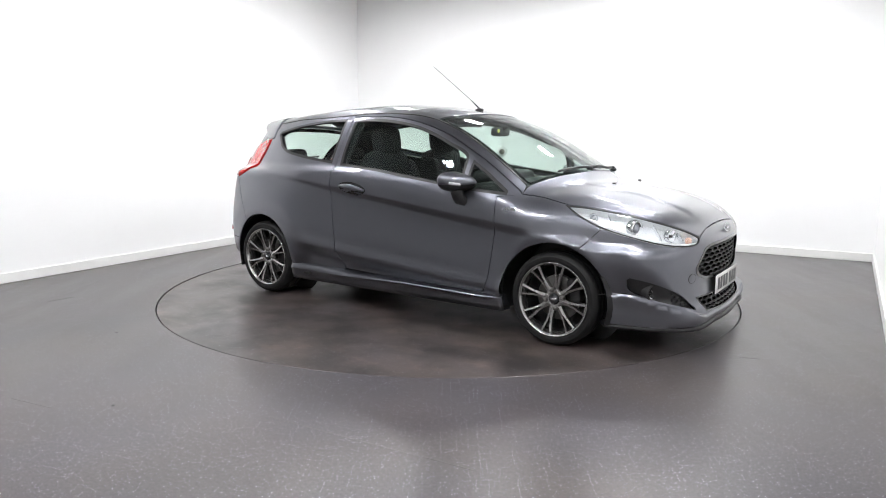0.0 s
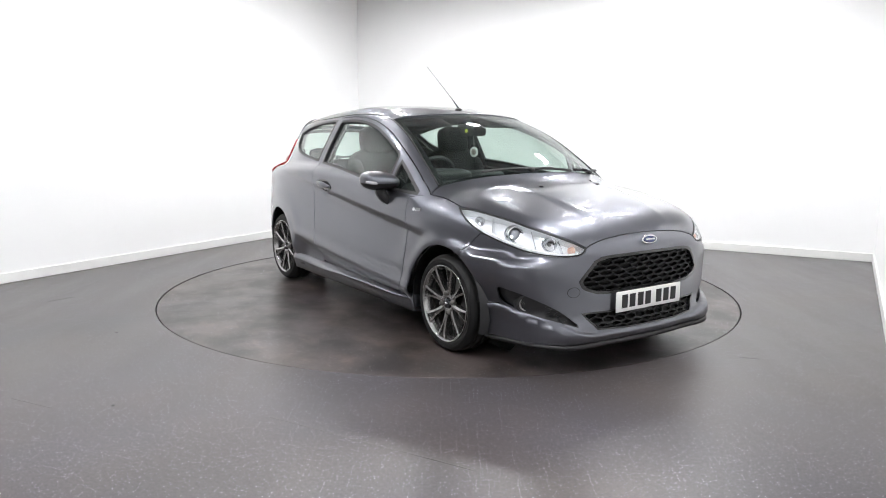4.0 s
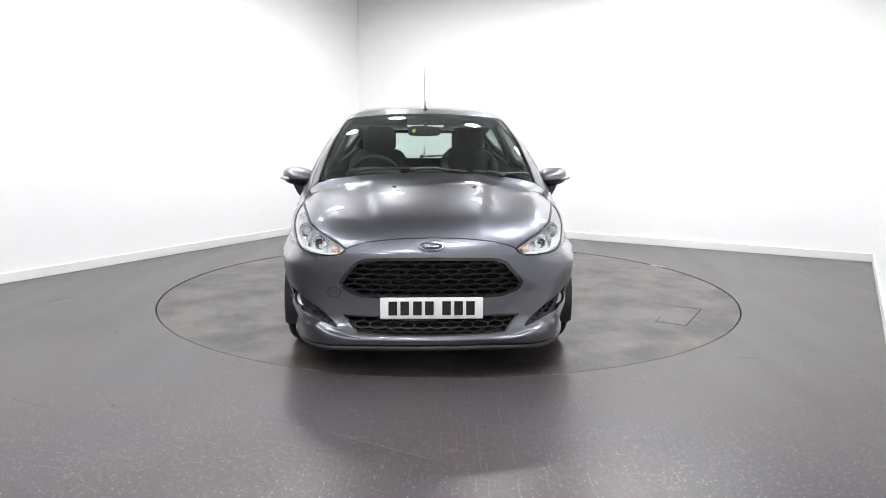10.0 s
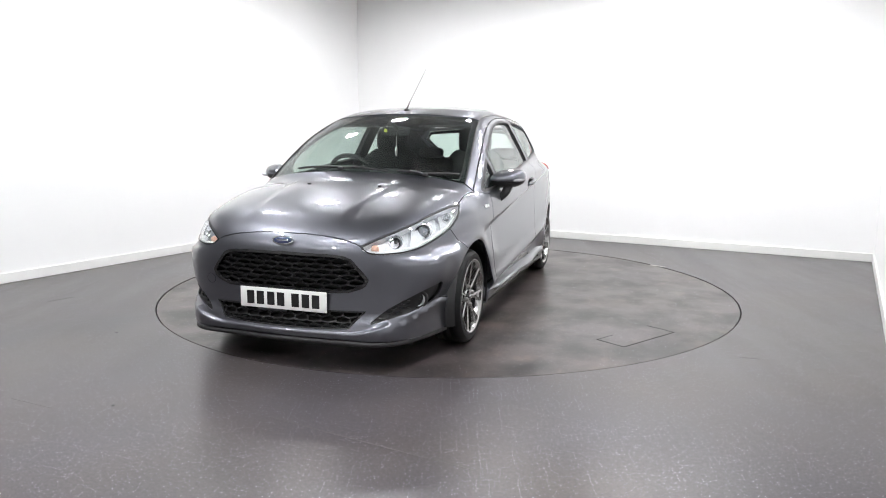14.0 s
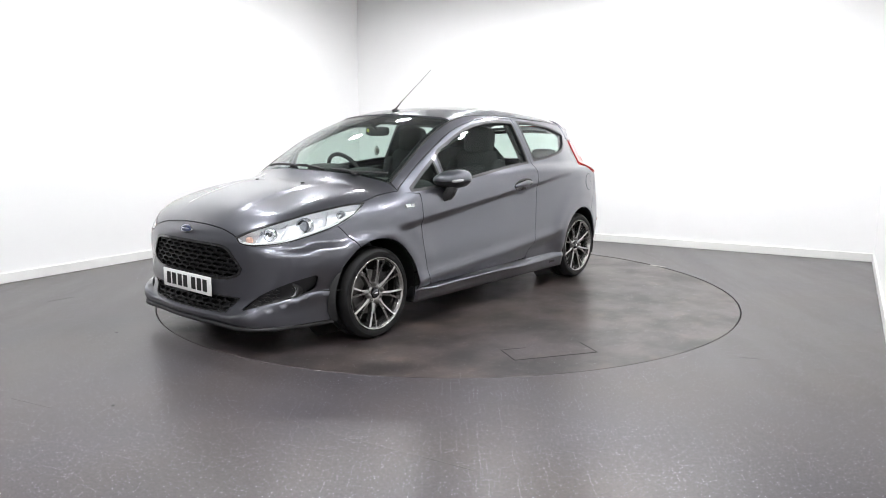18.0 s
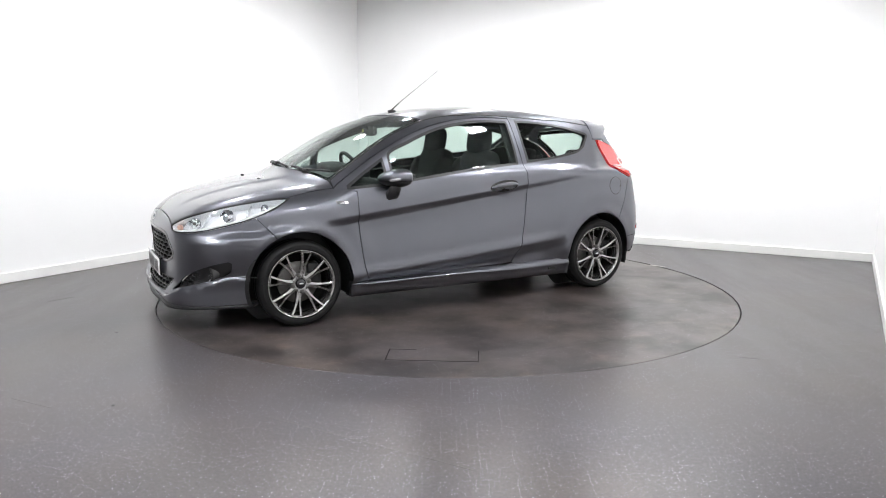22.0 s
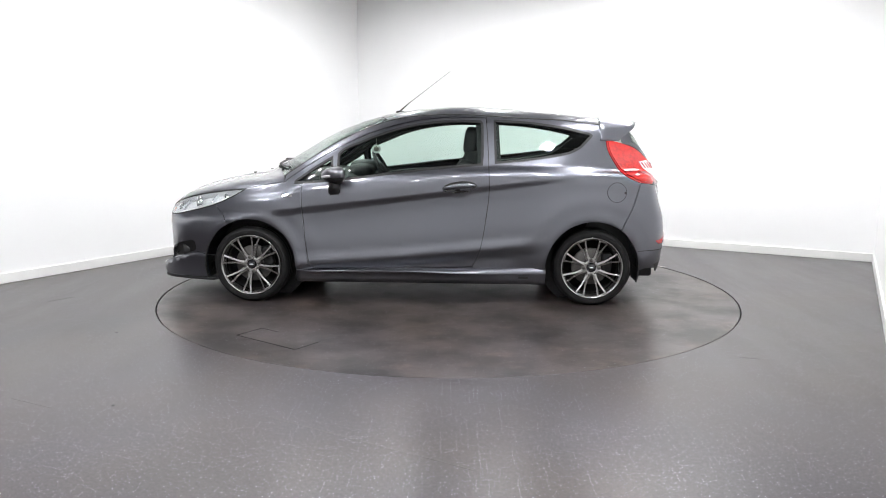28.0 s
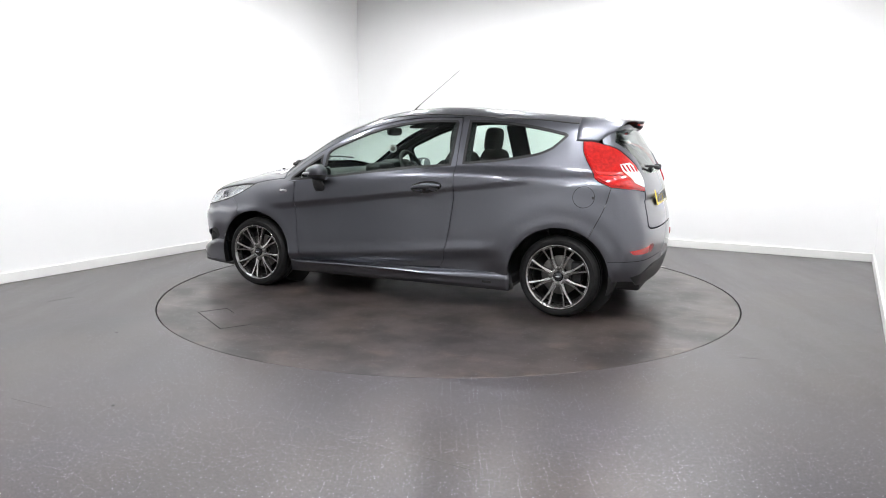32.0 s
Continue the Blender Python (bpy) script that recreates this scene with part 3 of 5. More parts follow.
def skin(name, outline, holes, on, material, parent, label="", step=0.03, thick=0.008, lift=0.0, mirror=False, gap=0.0022, plate=None, guides=()):
    """A panel that lies on the car's skin: outline and holes in the flat space of `on`, with real thickness."""
    outer = inset(np.asarray(outline, float), gap)
    holes = [inset(np.asarray(h, float), -gap) for h in holes]
    uv, tris = fill(outer, holes, step, guides)
    p = on(uv)
    n = normals_of(p)
    p = p + n * lift
    if plate is not None:
        p, n = plate(p, n)
    back = p - n * thick
    if mirror:
        p, n, back = flip_y(p), flip_y(n), flip_y(back)
    f0 = np.cross(p[tris[:, 1]] - p[tris[:, 0]], p[tris[:, 2]] - p[tris[:, 0]])
    flipm = np.sum(f0 * n[tris[:, 0]], axis=1) < 0
    tris[flipm] = tris[flipm][:, ::-1]
    k = len(p)
    count = {}
    for t in tris:
        for i in range(3):
            a, b = int(t[i]), int(t[(i + 1) % 3])
            count[(a, b)] = 1
    rim = [(b, a, a + k, b + k) for (a, b) in count if (b, a) not in count]
    faces = [tuple(int(i) for i in t) for t in tris] + [tuple(int(i) + k for i in t[::-1]) for t in tris] + rim
    me = bpy.data.meshes.new(name)
    me.from_pydata([tuple(v) for v in np.vstack([p, back])], [], faces)
    me.materials.append(material)
    nt = len(tris)
    for i, f in enumerate(me.polygons):
        f.use_smooth = i < 2 * nt
    loops = []
    for i, f in enumerate(me.polygons):
        for v in f.vertices:
            loops.append(tuple(n[v]) if i < nt else tuple(-n[v - k]) if i < 2 * nt else tuple(f.normal))
    me.normals_split_custom_set(loops)
    ob = new(name, me)
    ob.parent = parent
    if label:
        ob["label"] = label
    return ob


def both(name, outline, holes, on, material, parent, label="", **kw):
    """The panel on the car's left and its mirror image on the right."""
    return (skin(name, outline, holes, on, material, parent, label, **kw),
            skin(name, outline, holes, on, material, parent, label, mirror=True, **kw))


CAR = thing("car", "dark grey metallic three-door hatchback standing on the turntable", "car")

# lines in side space (x, z) that neighbouring panels share
door_front = spline([(2.10, 0.862), (2.098, 0.78), (2.095, 0.67), (2.075, 0.45), (2.045, 0.30), (2.0, 0.262)])
door_foot = spline([(2.0, 0.262), (1.5, 0.268), (0.92, 0.283), (0.86, 0.30)])
door_back = spline([(0.86, 0.30), (0.825, 0.36), (0.79, 0.5), (0.76, 0.7), (0.748, 0.83), (0.752, 1.0), (0.762, 1.2), (0.775, 1.352)])
rail = spline([(0.775, 1.352), (1.0, 1.356), (1.22, 1.340), (1.42, 1.302), (1.63, 1.236), (1.84, 1.138), (2.02, 1.035), (2.20, 0.915), (2.24, 0.882)])
hood_side = spline([(2.24, 0.882), (2.36, 0.868), (2.46, 0.850), (2.545, 0.832)])
lamp_top = spline(deg([(66.5, 0.832), (58, 0.826), (46, 0.797), (38, 0.763), (32, 0.731), (27, 0.698), (23, 0.662)]))
lamp_low = spline(deg([(23, 0.662), (24.5, 0.632), (28.5, 0.622), (37, 0.634), (46, 0.672), (54, 0.716), (61, 0.772), (66.5, 0.832)]))
seam_f = spline([(2.755, 0.713), (2.70, 0.655), (2.645, 0.586)])
arch_f = lambda a0, a1, n=30: arc(WHEEL_F, WHEEL_Z, ARCH_R, a0, a1, n)
arch_r = lambda a0, a1, n=30: arc(WHEEL_R, WHEEL_Z, ARCH_R, a0, a1, n)
lamp_low3 = to_side(on_nose(lamp_low))
roof_edge = spline([(-0.12, 0.475), (0.0, 0.522), (0.4, 0.560), (0.775, 0.563), (1.1, 0.556), (1.35, 0.556), (1.5, 0.566)])


def ang(cx, p):
    return math.degrees(math.atan2(p[1] - WHEEL_Z, p[0] - cx))


# front fender
low_rear = lamp_low3[lamp_low3[:, 0] <= 2.755]
fender = loop(door_front, spline([(2.045, 0.255), (2.13, 0.25)]), arch_f(185, ang(WHEEL_F, seam_f[-1])), seam_f[::-1], low_rear, hood_side[::-1], [(2.24, 0.882), (2.10, 0.862)])
gx = np.arange(-0.5, 2.42, 0.022)
g_band = 0.030 + 0.012 * sstep(1.0, 2.1, gx)
GUIDES = [np.stack([gx, crease_z(gx) + o], 1) for o in (0.012, 0.0)] + [np.stack([gx, crease_z(gx) - g_band - o], 1) for o in (0.0, 0.012)]
GUIDES += [np.stack([gx, crease_z(gx) - g_band * 0.5], 1)]
gd = gx[(gx > 0.4)]
GUIDES += [np.stack([gd, door_line(gd) + o], 1) for o in (0.06, 0.035, 0.012, -0.008, -0.03)]
FENDERS = both("front_fender", fender, [], on_side, M_PAINT, CAR, guides=GUIDES, step=0.025)

# doors with their window openings
win_low = spline([(0.80, 1.018), (1.1, 0.993), (1.32, 0.968), (1.6, 0.933), (1.82, 0.905)])
win_top = spline([(1.82, 0.905), (1.84, 1.09), (1.66, 1.185), (1.42, 1.272), (1.2, 1.315), (1.0, 1.331), (0.815, 1.327)])
window = loop(win_low, [(1.835, 0.905), (1.838, 1.0), (1.84, 1.085)], win_top[len(win_top) // 6:], [(0.80, 1.31), (0.795, 1.1)])
quarter_light = loop(spline([(1.875, 0.90), (2.02, 0.888), (2.15, 0.88)]), spline([(2.15, 0.895), (2.02, 0.985), (1.885, 1.068)]), [(1.878, 1.0)])
door = loop(door_front[::-1], [(2.10, 0.862)], [(2.24, 0.875)], rail[::-1], door_back[::-1], door_foot[::-1])
DOORS = both("door", door, [window, quarter_light], on_side, M_PAINT, CAR, gap=0.003, guides=GUIDES)

# rear quarter panels
qwin = loop(spline([(0.705, 1.03), (0.45, 1.055), (0.2, 1.095), (0.09, 1.14)]), spline([(0.075, 1.155), (0.02, 1.21), (0.005, 1.228), (0.03, 1.243)]),
            spline([(0.03, 1.243), (0.25, 1.29), (0.5, 1.322), (0.715, 1.332)]))
edge_r = to_side(on_top(roof_edge[roof_edge[:, 0] <= 0.775]))
tail_in = spline([(-0.10, 1.195), (-0.112, 1.12), (-0.165, 1.02), (-0.225, 0.945), (-0.33, 0.893)])
seam_r = spline([(-0.33, 0.893), (-0.29, 0.75), (-0.235, 0.63), (-0.20, 0.553)])
quarter = loop(door_back, [(0.775, 1.352)], edge_r[::-1], [(-0.108, 1.27), (-0.10, 1.20)], tail_in, seam_r, arch_r(ang(0, seam_r[-1]), -5), [(0.335, 0.255), (0.86, 0.255)])
both("rear_quarter_panel", quarter, [qwin], on_side, M_PAINT, CAR, guides=GUIDES)

# roof and roof rails
edge_l = roof_edge
roof = loop(edge_l, spline([(1.5, 0.566), (1.56, 0.4), (1.595, 0.2), (1.605, 0.0), (1.595, -0.2), (1.56, -0.4), (1.5, -0.566)]), edge_l[::-1] * np.array([1, -1]), spline([(-0.12, -0.475), (-0.15, 0.0), (-0.12, 0.475)]))
skin("roof", roof, [], on_top, M_PAINT, CAR, step=0.04)
edge_f = to_side(on_top(roof_edge[roof_edge[:, 0] >= 0.775]))
pillar_top = spline([(1.5, 0.566), (1.7, 0.60), (1.9, 0.637), (2.1, 0.67), (2.24, 0.69)])
pill3 = to_side(on_top(pillar_top))
rail_out = loop(rail, pill3[::-1], edge_f[::-1])
both("roof_rail", rail_out, [], on_side, M_PAINT, CAR)

# hood, edged by fender, lamps and cowl
hs3, lt3 = to_top(on_side(hood_side)), to_top(on_nose(lamp_top))
hood_front = to_top(on_front(spline([(0.395, 0.676), (0.30, 0.698), (0.15, 0.712), (0.0, 0.716)])))
half = np.vstack([hs3, lt3[3:], hood_front])
cowl = spline([(2.25, 0.70), (2.32, 0.5), (2.38, 0.25), (2.40, 0.0)])
hood = loop(cowl[::-1], half, half[::-1] * np.array([1, -1]), cowl * np.array([1, -1]))
skin("hood", hood, [], on_top, M_PAINT, CAR)

# windscreen
ws = loop(pillar_top, [(2.27, 0.67)], spline([(2.30, 0.6), (2.36, 0.4), (2.42, 0.2), (2.43, 0.0), (2.42, -0.2), (2.36, -0.4), (2.30, -0.6)]), [(2.27, -0.67)], pillar_top[::-1] * np.array([1, -1]),
          spline([(1.5, -0.566), (1.56, -0.4), (1.595, -0.2), (1.605, 0.0), (1.595, 0.2), (1.56, 0.4), (1.5, 0.566)]))
skin("windscreen", ws, [], on_top, M_WINDSCREEN, CAR, "tinted laminated windscreen", step=0.05, thick=0.005, lift=-0.004)

# side glass
for ob, s in ((DOORS[0], False), (DOORS[1], True)):
    skin("door_window", inset(window, -0.012), [], on_side, M_SIDEGLASS, ob, "closed tinted door glass", thick=0.004, lift=-0.012, mirror=s, step=0.05)
    skin("corner_window", inset(quarter_light, -0.01), [], on_side, M_SIDEGLASS, ob, "small fixed triangular pane", thick=0.004, lift=-0.010, mirror=s, step=0.05)
both("quarter_window", inset(qwin, -0.012), [], on_side, M_SIDEGLASS, CAR, "tinted fixed rear side pane", thick=0.004, lift=-0.010, step=0.05)

# front bumper
def front_deg(pts):
    return to_nose(on_front(np.array(pts, float)))

grille = front_deg(loop(spline([(0.0, 0.622), (0.30, 0.616), (0.375, 0.598)]), spline([(0.385, 0.592), (0.44, 0.53), (0.468, 0.492)]), spline([(0.466, 0.482), (0.44, 0.448), (0.36, 0.420)]), [(0.2, 0.412), (-0.2, 0.412)],
                        spline([(-0.36, 0.420), (-0.44, 0.448), (-0.466, 0.482)]), spline([(-0.468, 0.492), (-0.44, 0.53), (-0.385, 0.592)]), spline([(-0.375, 0.598), (-0.30, 0.616), (0.0, 0.622)])))
intake = front_deg(loop([(0.45, 0.322), (0.375, 0.236), (0.2, 0.228), (-0.2, 0.228), (-0.375, 0.236), (-0.45, 0.322)]))
fog = loop(spline(deg([(25.5, 0.268), (31, 0.345), (37, 0.400), (42, 0.433), (46.5, 0.452)])), spline(deg([(47.2, 0.44), (46.4, 0.385), (44.5, 0.360)])), spline(deg([(44.5, 0.360), (38, 0.324), (31, 0.290), (25.5, 0.260)])))
fog_m = fog * np.array([-1, 1])
seam3 = to_nose(on_side(seam_f))
arch3 = to_nose(on_side(arch_f(ang(WHEEL_F, seam_f[-1]), -21)))
hf3 = to_nose(on_front(spline([(0.0, 0.716), (0.15, 0.712), (0.30, 0.698), (0.395, 0.676)])))
low_front = lamp_low[lamp_low3[:, 0] > 2.755]
half_b = np.vstack([hf3, low_front, seam3, arch3, spline([(arch3[-1][0], 0.168), (radians(40) * RAD, 0.172), (0.0, 0.178)])])
bumper = loop(half_b, half_b[::-1] * np.array([-1, 1]))
lu = np.linspace(-radians(54) * RAD, radians(54) * RAD, 90)
lz = np.full(len(lu), 0.28)
for _ in range(3):
    lz = lip_z(np.abs(on_nose(np.stack([lu, lz], 1))[:, 1]))
lip_lines = [np.stack([lu, lz + o], 1) for o in (0.006, -0.002, -0.014)]
skin("front_bumper", bumper, [grille, intake, fog, fog_m], on_nose, M_PAINT, CAR, step=0.022, guides=lip_lines)

# head lamps
for s in (False, True):
    lamp = skin("headlight", loop(lamp_top, lamp_low), [], on_nose, M_LENS, CAR, "clear headlight with bright reflector", step=0.025, thick=0.003, lift=-0.002, mirror=s)
    skin("reflector", inset(loop(lamp_top, lamp_low), -0.004), [], on_nose, M_REFLECTOR, lamp, "silvery lamp housing", step=0.025, thick=0.003, lift=-0.052, mirror=s)
    skin("bezel", inset(loop(lamp_top, lamp_low), 0.006), [inset(loop(lamp_top, lamp_low), 0.009)], on_nose, M_REFLECTOR, lamp, "bright lamp bezel", step=0.02, thick=0.045, lift=-0.006, mirror=s, gap=0.0)

# dark grille backs
skin("grille_back", inset(grille, -0.01), [], on_nose, M_GAP, CAR, "black grille backing", lift=-0.055, step=0.04)
skin("intake_back", inset(intake, -0.01), [], on_nose, M_GAP, CAR, "black lower intake backing", lift=-0.05, step=0.04)
both("fog_lamp_recess", inset(fog, -0.008), [], on_nose, M_BLACK, CAR, "black recess of a fog lamp", lift=-0.025, step=0.03)

# tail
def tail3(pts):
    return to_tail(on_side(np.array(pts)))

lamp_in = tail3(tail_in)
lamp_r = loop(lamp_in, deg([(36, 0.872), (29.8, 0.858)]), spline(deg([(29.2, 0.875), (28.8, 0.93), (30, 0.99), (33, 1.06), (38, 1.14), (44, 1.175), (49, 1.193)])))
for s in (False, True):
    skin("tail_light", lamp_r, [], on_tail, M_RED, CAR, "red and clear tail light", step=0.025, lift=0.002, thick=0.03, mirror=s)
    skin("lamp_housing", inset(lamp_r, -0.012), [], on_tail, M_BLACK, CAR, "black housing behind a tail light", step=0.05, lift=-0.031, thick=0.006, mirror=s)
seam_t = tail3(seam_r)
arch_t = tail3(arch_r(ang(0, seam_r[-1]), 185 + 0))
half_t = np.vstack([spline(deg([(0, 0.60), (20, 0.60), (30, 0.62), (30.3, 0.70), (29.8, 0.858)])), deg([(36, 0.872)]), seam_t, arch_t, deg([(44, 0.27), (20, 0.25), (0, 0.25)])])
rear_bumper = loop(half_t, half_t[::-1] * np.array([-1, 1]))
skin("rear_bumper", rear_bumper, [], on_tail, M_PAINT, CAR)
gate_half = np.vstack([spline(deg([(0, 0.605), (20, 0.605), (29.5, 0.625), (29.8, 0.70), (29.2, 0.86), (28.3, 0.93), (29.5, 0.99), (32.5, 1.06), (37.5, 1.14), (43, 1.172)])), deg([(43, 1.22), (38, 1.285), (20, 1.30), (0, 1.31)])])
gate = loop(gate_half, gate_half[::-1] * np.array([-1, 1]))
glass_half = np.vstack([spline(deg([(0, 0.97), (20, 0.975), (25, 0.988), (28, 1.06), (33.5, 1.14), (37.5, 1.185)])), deg([(35, 1.26), (20, 1.275), (0, 1.28)])])
rear_glass = loop(glass_half, glass_half[::-1] * np.array([-1, 1]))
GATE = skin("tailgate", gate, [rear_glass], on_tail, M_PAINT, CAR)
skin("rear_window", inset(rear_glass, -0.01), [], on_tail, M_SIDEGLASS, GATE, "tinted rear window", thick=0.004, lift=-0.006, step=0.05)

# ---------------------------------------------------------------- shape helpers for the fittings
def quad_bm(center, half, e=0.6, seg=28):
    """A rounded block: a sphere squared off by e (1 is round, 0 is a box)."""
    bm = bmesh.new()
    bmesh.ops.create_uvsphere(bm, u_segments=seg, v_segments=seg // 2, radius=1.0)
    for v in bm.verts:
        v.co = Vector([c + h * math.copysign(abs(q) ** e, q) for c, h, q in zip(center, half, v.co)])
    return bm


def prism_bm(outline, y0, y1, bevel=0.0):
    """An outline in the xz plane, drawn out along y."""
    bm = bmesh.new()
    a = [bm.verts.new((x, y0, z)) for x, z in outline]
    b = [bm.verts.new((x, y1, z)) for x, z in outline]
    bm.faces.new(a)
    bm.faces.new(b[::-1])
    for i in range(len(a)):
        j = (i + 1) % len(a)
        bm.faces.new((a[j], a[i], b[i], b[j]))
    bmesh.ops.recalc_face_normals(bm, faces=bm.faces)
    if bevel:
        bmesh.ops.bevel(bm, geom=bm.edges[:], offset=bevel, segments=2, affect="EDGES", profile=0.5)
    return bm


def loft_bm(sections, closed=True):
    """A skin through rows of places."""
    bm = bmesh.new()
    rows = [[bm.verts.new(q) for q in sec] for sec in sections]
    n = len(rows[0])
    for a, b in zip(rows, rows[1:]):
        for i in range(n if closed else n - 1):
            j = (i + 1) % n
            bm.faces.new((a[i], a[j], b[j], b[i]))
    if closed:
        bm.faces.new(rows[0][::-1])
        bm.faces.new(rows[-1])
    bmesh.ops.recalc_face_normals(bm, faces=bm.faces)
    return bm


def moved(bm, m):
    bm.transform(m)
    return bm


def mirrored(bm):
    bm.transform(Matrix.Scale(-1, 4, (0, 1, 0)))
    bmesh.ops.reverse_faces(bm, faces=bm.faces)
    return bm


def flat(ob):
    for f in ob.data.polygons:
        f.use_smooth = False
    return ob


def strips_bm(lines, on, width, lift, depth, clip=None):
    """Thin bars that follow the car's skin along lines in flat space."""
    left, right, sizes = [], [], []
    for ln in lines:
        q = np.asarray(ln, float)
        if clip is not None:
            q = q[within(clip, q)]
        if len(q) < 2:
            continue
        t = np.gradient(q, axis=0)
        t /= np.maximum(np.linalg.norm(t, axis=1), 1e-9)[:, None]
        n2 = np.stack([-t[:, 1], t[:, 0]], 1) * width / 2
        left.append(q + n2)
        right.append(q - n2)
        sizes.append(len(q))
    pl, pr = on(np.vstack(left)), on(np.vstack(right))
    nl = normals_of((pl + pr) / 2)
    m = len(pl)
    allp = [pl + nl * lift, pr + nl * lift, pl + nl * (lift - depth), pr + nl * (lift - depth)]
    faces, k = [], 0
    for size in sizes:
        for i in range(k, k + size - 1):
            a, b, c, d = i, m + i, 2 * m + i, 3 * m + i
            faces += [(a, a + 1, b + 1, b), (c, c + 1, a + 1, a), (b, b + 1, d + 1, d)]
        k += size
    bm = bmesh.new()
    vs = [bm.verts.new(tuple(v)) for v in np.vstack(allp)]
    for f in faces:
        bm.faces.new([vs[i] for i in f])
    bmesh.ops.recalc_face_normals(bm, faces=bm.faces)
    return bm


# ---------------------------------------------------------------- wheels
def spoke_mesh():
    """One forked spoke along +x in the wheel's plane, with the slot of its fork."""
    up = spline([(0.030, 0.020), (0.060, 0.0165), (0.10, 0.0150), (0.14, 0.0195), (0.18, 0.0285), (0.209, 0.0370)], 0.012)
    slot_u = spline([(0.098, 0.0008), (0.125, 0.0048), (0.16, 0.0120), (0.204, 0.0215)], 0.012)
    outer = np.vstack([up, spline([(0.209, 0.0370), (0.2115, 0.0), (0.209, -0.0370)], 0.012)[1:], (up * [1, -1])[::-1][1:]])
    slot = np.vstack([slot_u, (slot_u * [1, -1])[::-1]])
    uv, tris = fill(outer, [slot], 0.012)
    k = len(uv)
    r = np.hypot(uv[:, 0], uv[:, 1])
    face = -0.030 + 0.024 * np.clip(r / 0.21, 0, 1) ** 1.5
    edge = np.minimum(np.abs(np.abs(uv[:, 1]) - np.interp(uv[:, 0], up[:, 0], up[:, 1])), 0.006)
    face = face - 0.004 * (1 - edge / 0.006)
    p = np.stack([uv[:, 0], face, uv[:, 1]], 1)
    b = p - [0, 0.034, 0]
    seen = {}
    for t in tris:
        for i in range(3):
            seen[(int(t[i]), int(t[(i + 1) % 3]))] = 1
    rim = [(c, a, a + k, c + k) for (a, c) in seen if (c, a) not in seen]
    me = bpy.data.meshes.new("spoke")
    me.from_pydata([tuple(v) for v in np.vstack([p, b])], [], [tuple(int(i) for i in t) for t in tris] + [tuple(int(i) + k for i in t[::-1]) for t in tris] + rim)
    bm = bmesh.new()
    bm.from_mesh(me)
    bmesh.ops.recalc_face_normals(bm, faces=bm.faces)
    bm.to_mesh(me)
    bm.free()
    me.materials.append(M_RIM)
    return me


def tyre_bm():
    r = WHEEL_Z
    bm = lathe_bm([(0.222, -0.175), (0.245, -0.192), (0.265, -0.188), (r - 0.004, -0.168), (r, -0.145), (r, -0.128), (r - 0.006, -0.126), (r - 0.006, -0.120), (r, -0.118), (r, -0.078), (r - 0.006, -0.076), (r - 0.006, -0.070), (r, -0.068),
                   (r - 0.001, -0.036), (r - 0.006, -0.022), (0.262, -0.008), (0.254, -0.003), (0.252, -0.0015), (0.249, -0.003), (0.240, 0.0), (0.230, -0.002), (0.222, -0.008), (0.213, -0.02)], 96)
    return bm


SPOKE = spoke_mesh()
M_RED2 = mat("bright_red_lens", (0.50, 0.014, 0.012), 0.1, coat=1.0, vary=0.35, scale=45)
M_CAP = mat("dark_blue_centre_cap", (0.015, 0.016, 0.020), 0.25, coat=0.6)


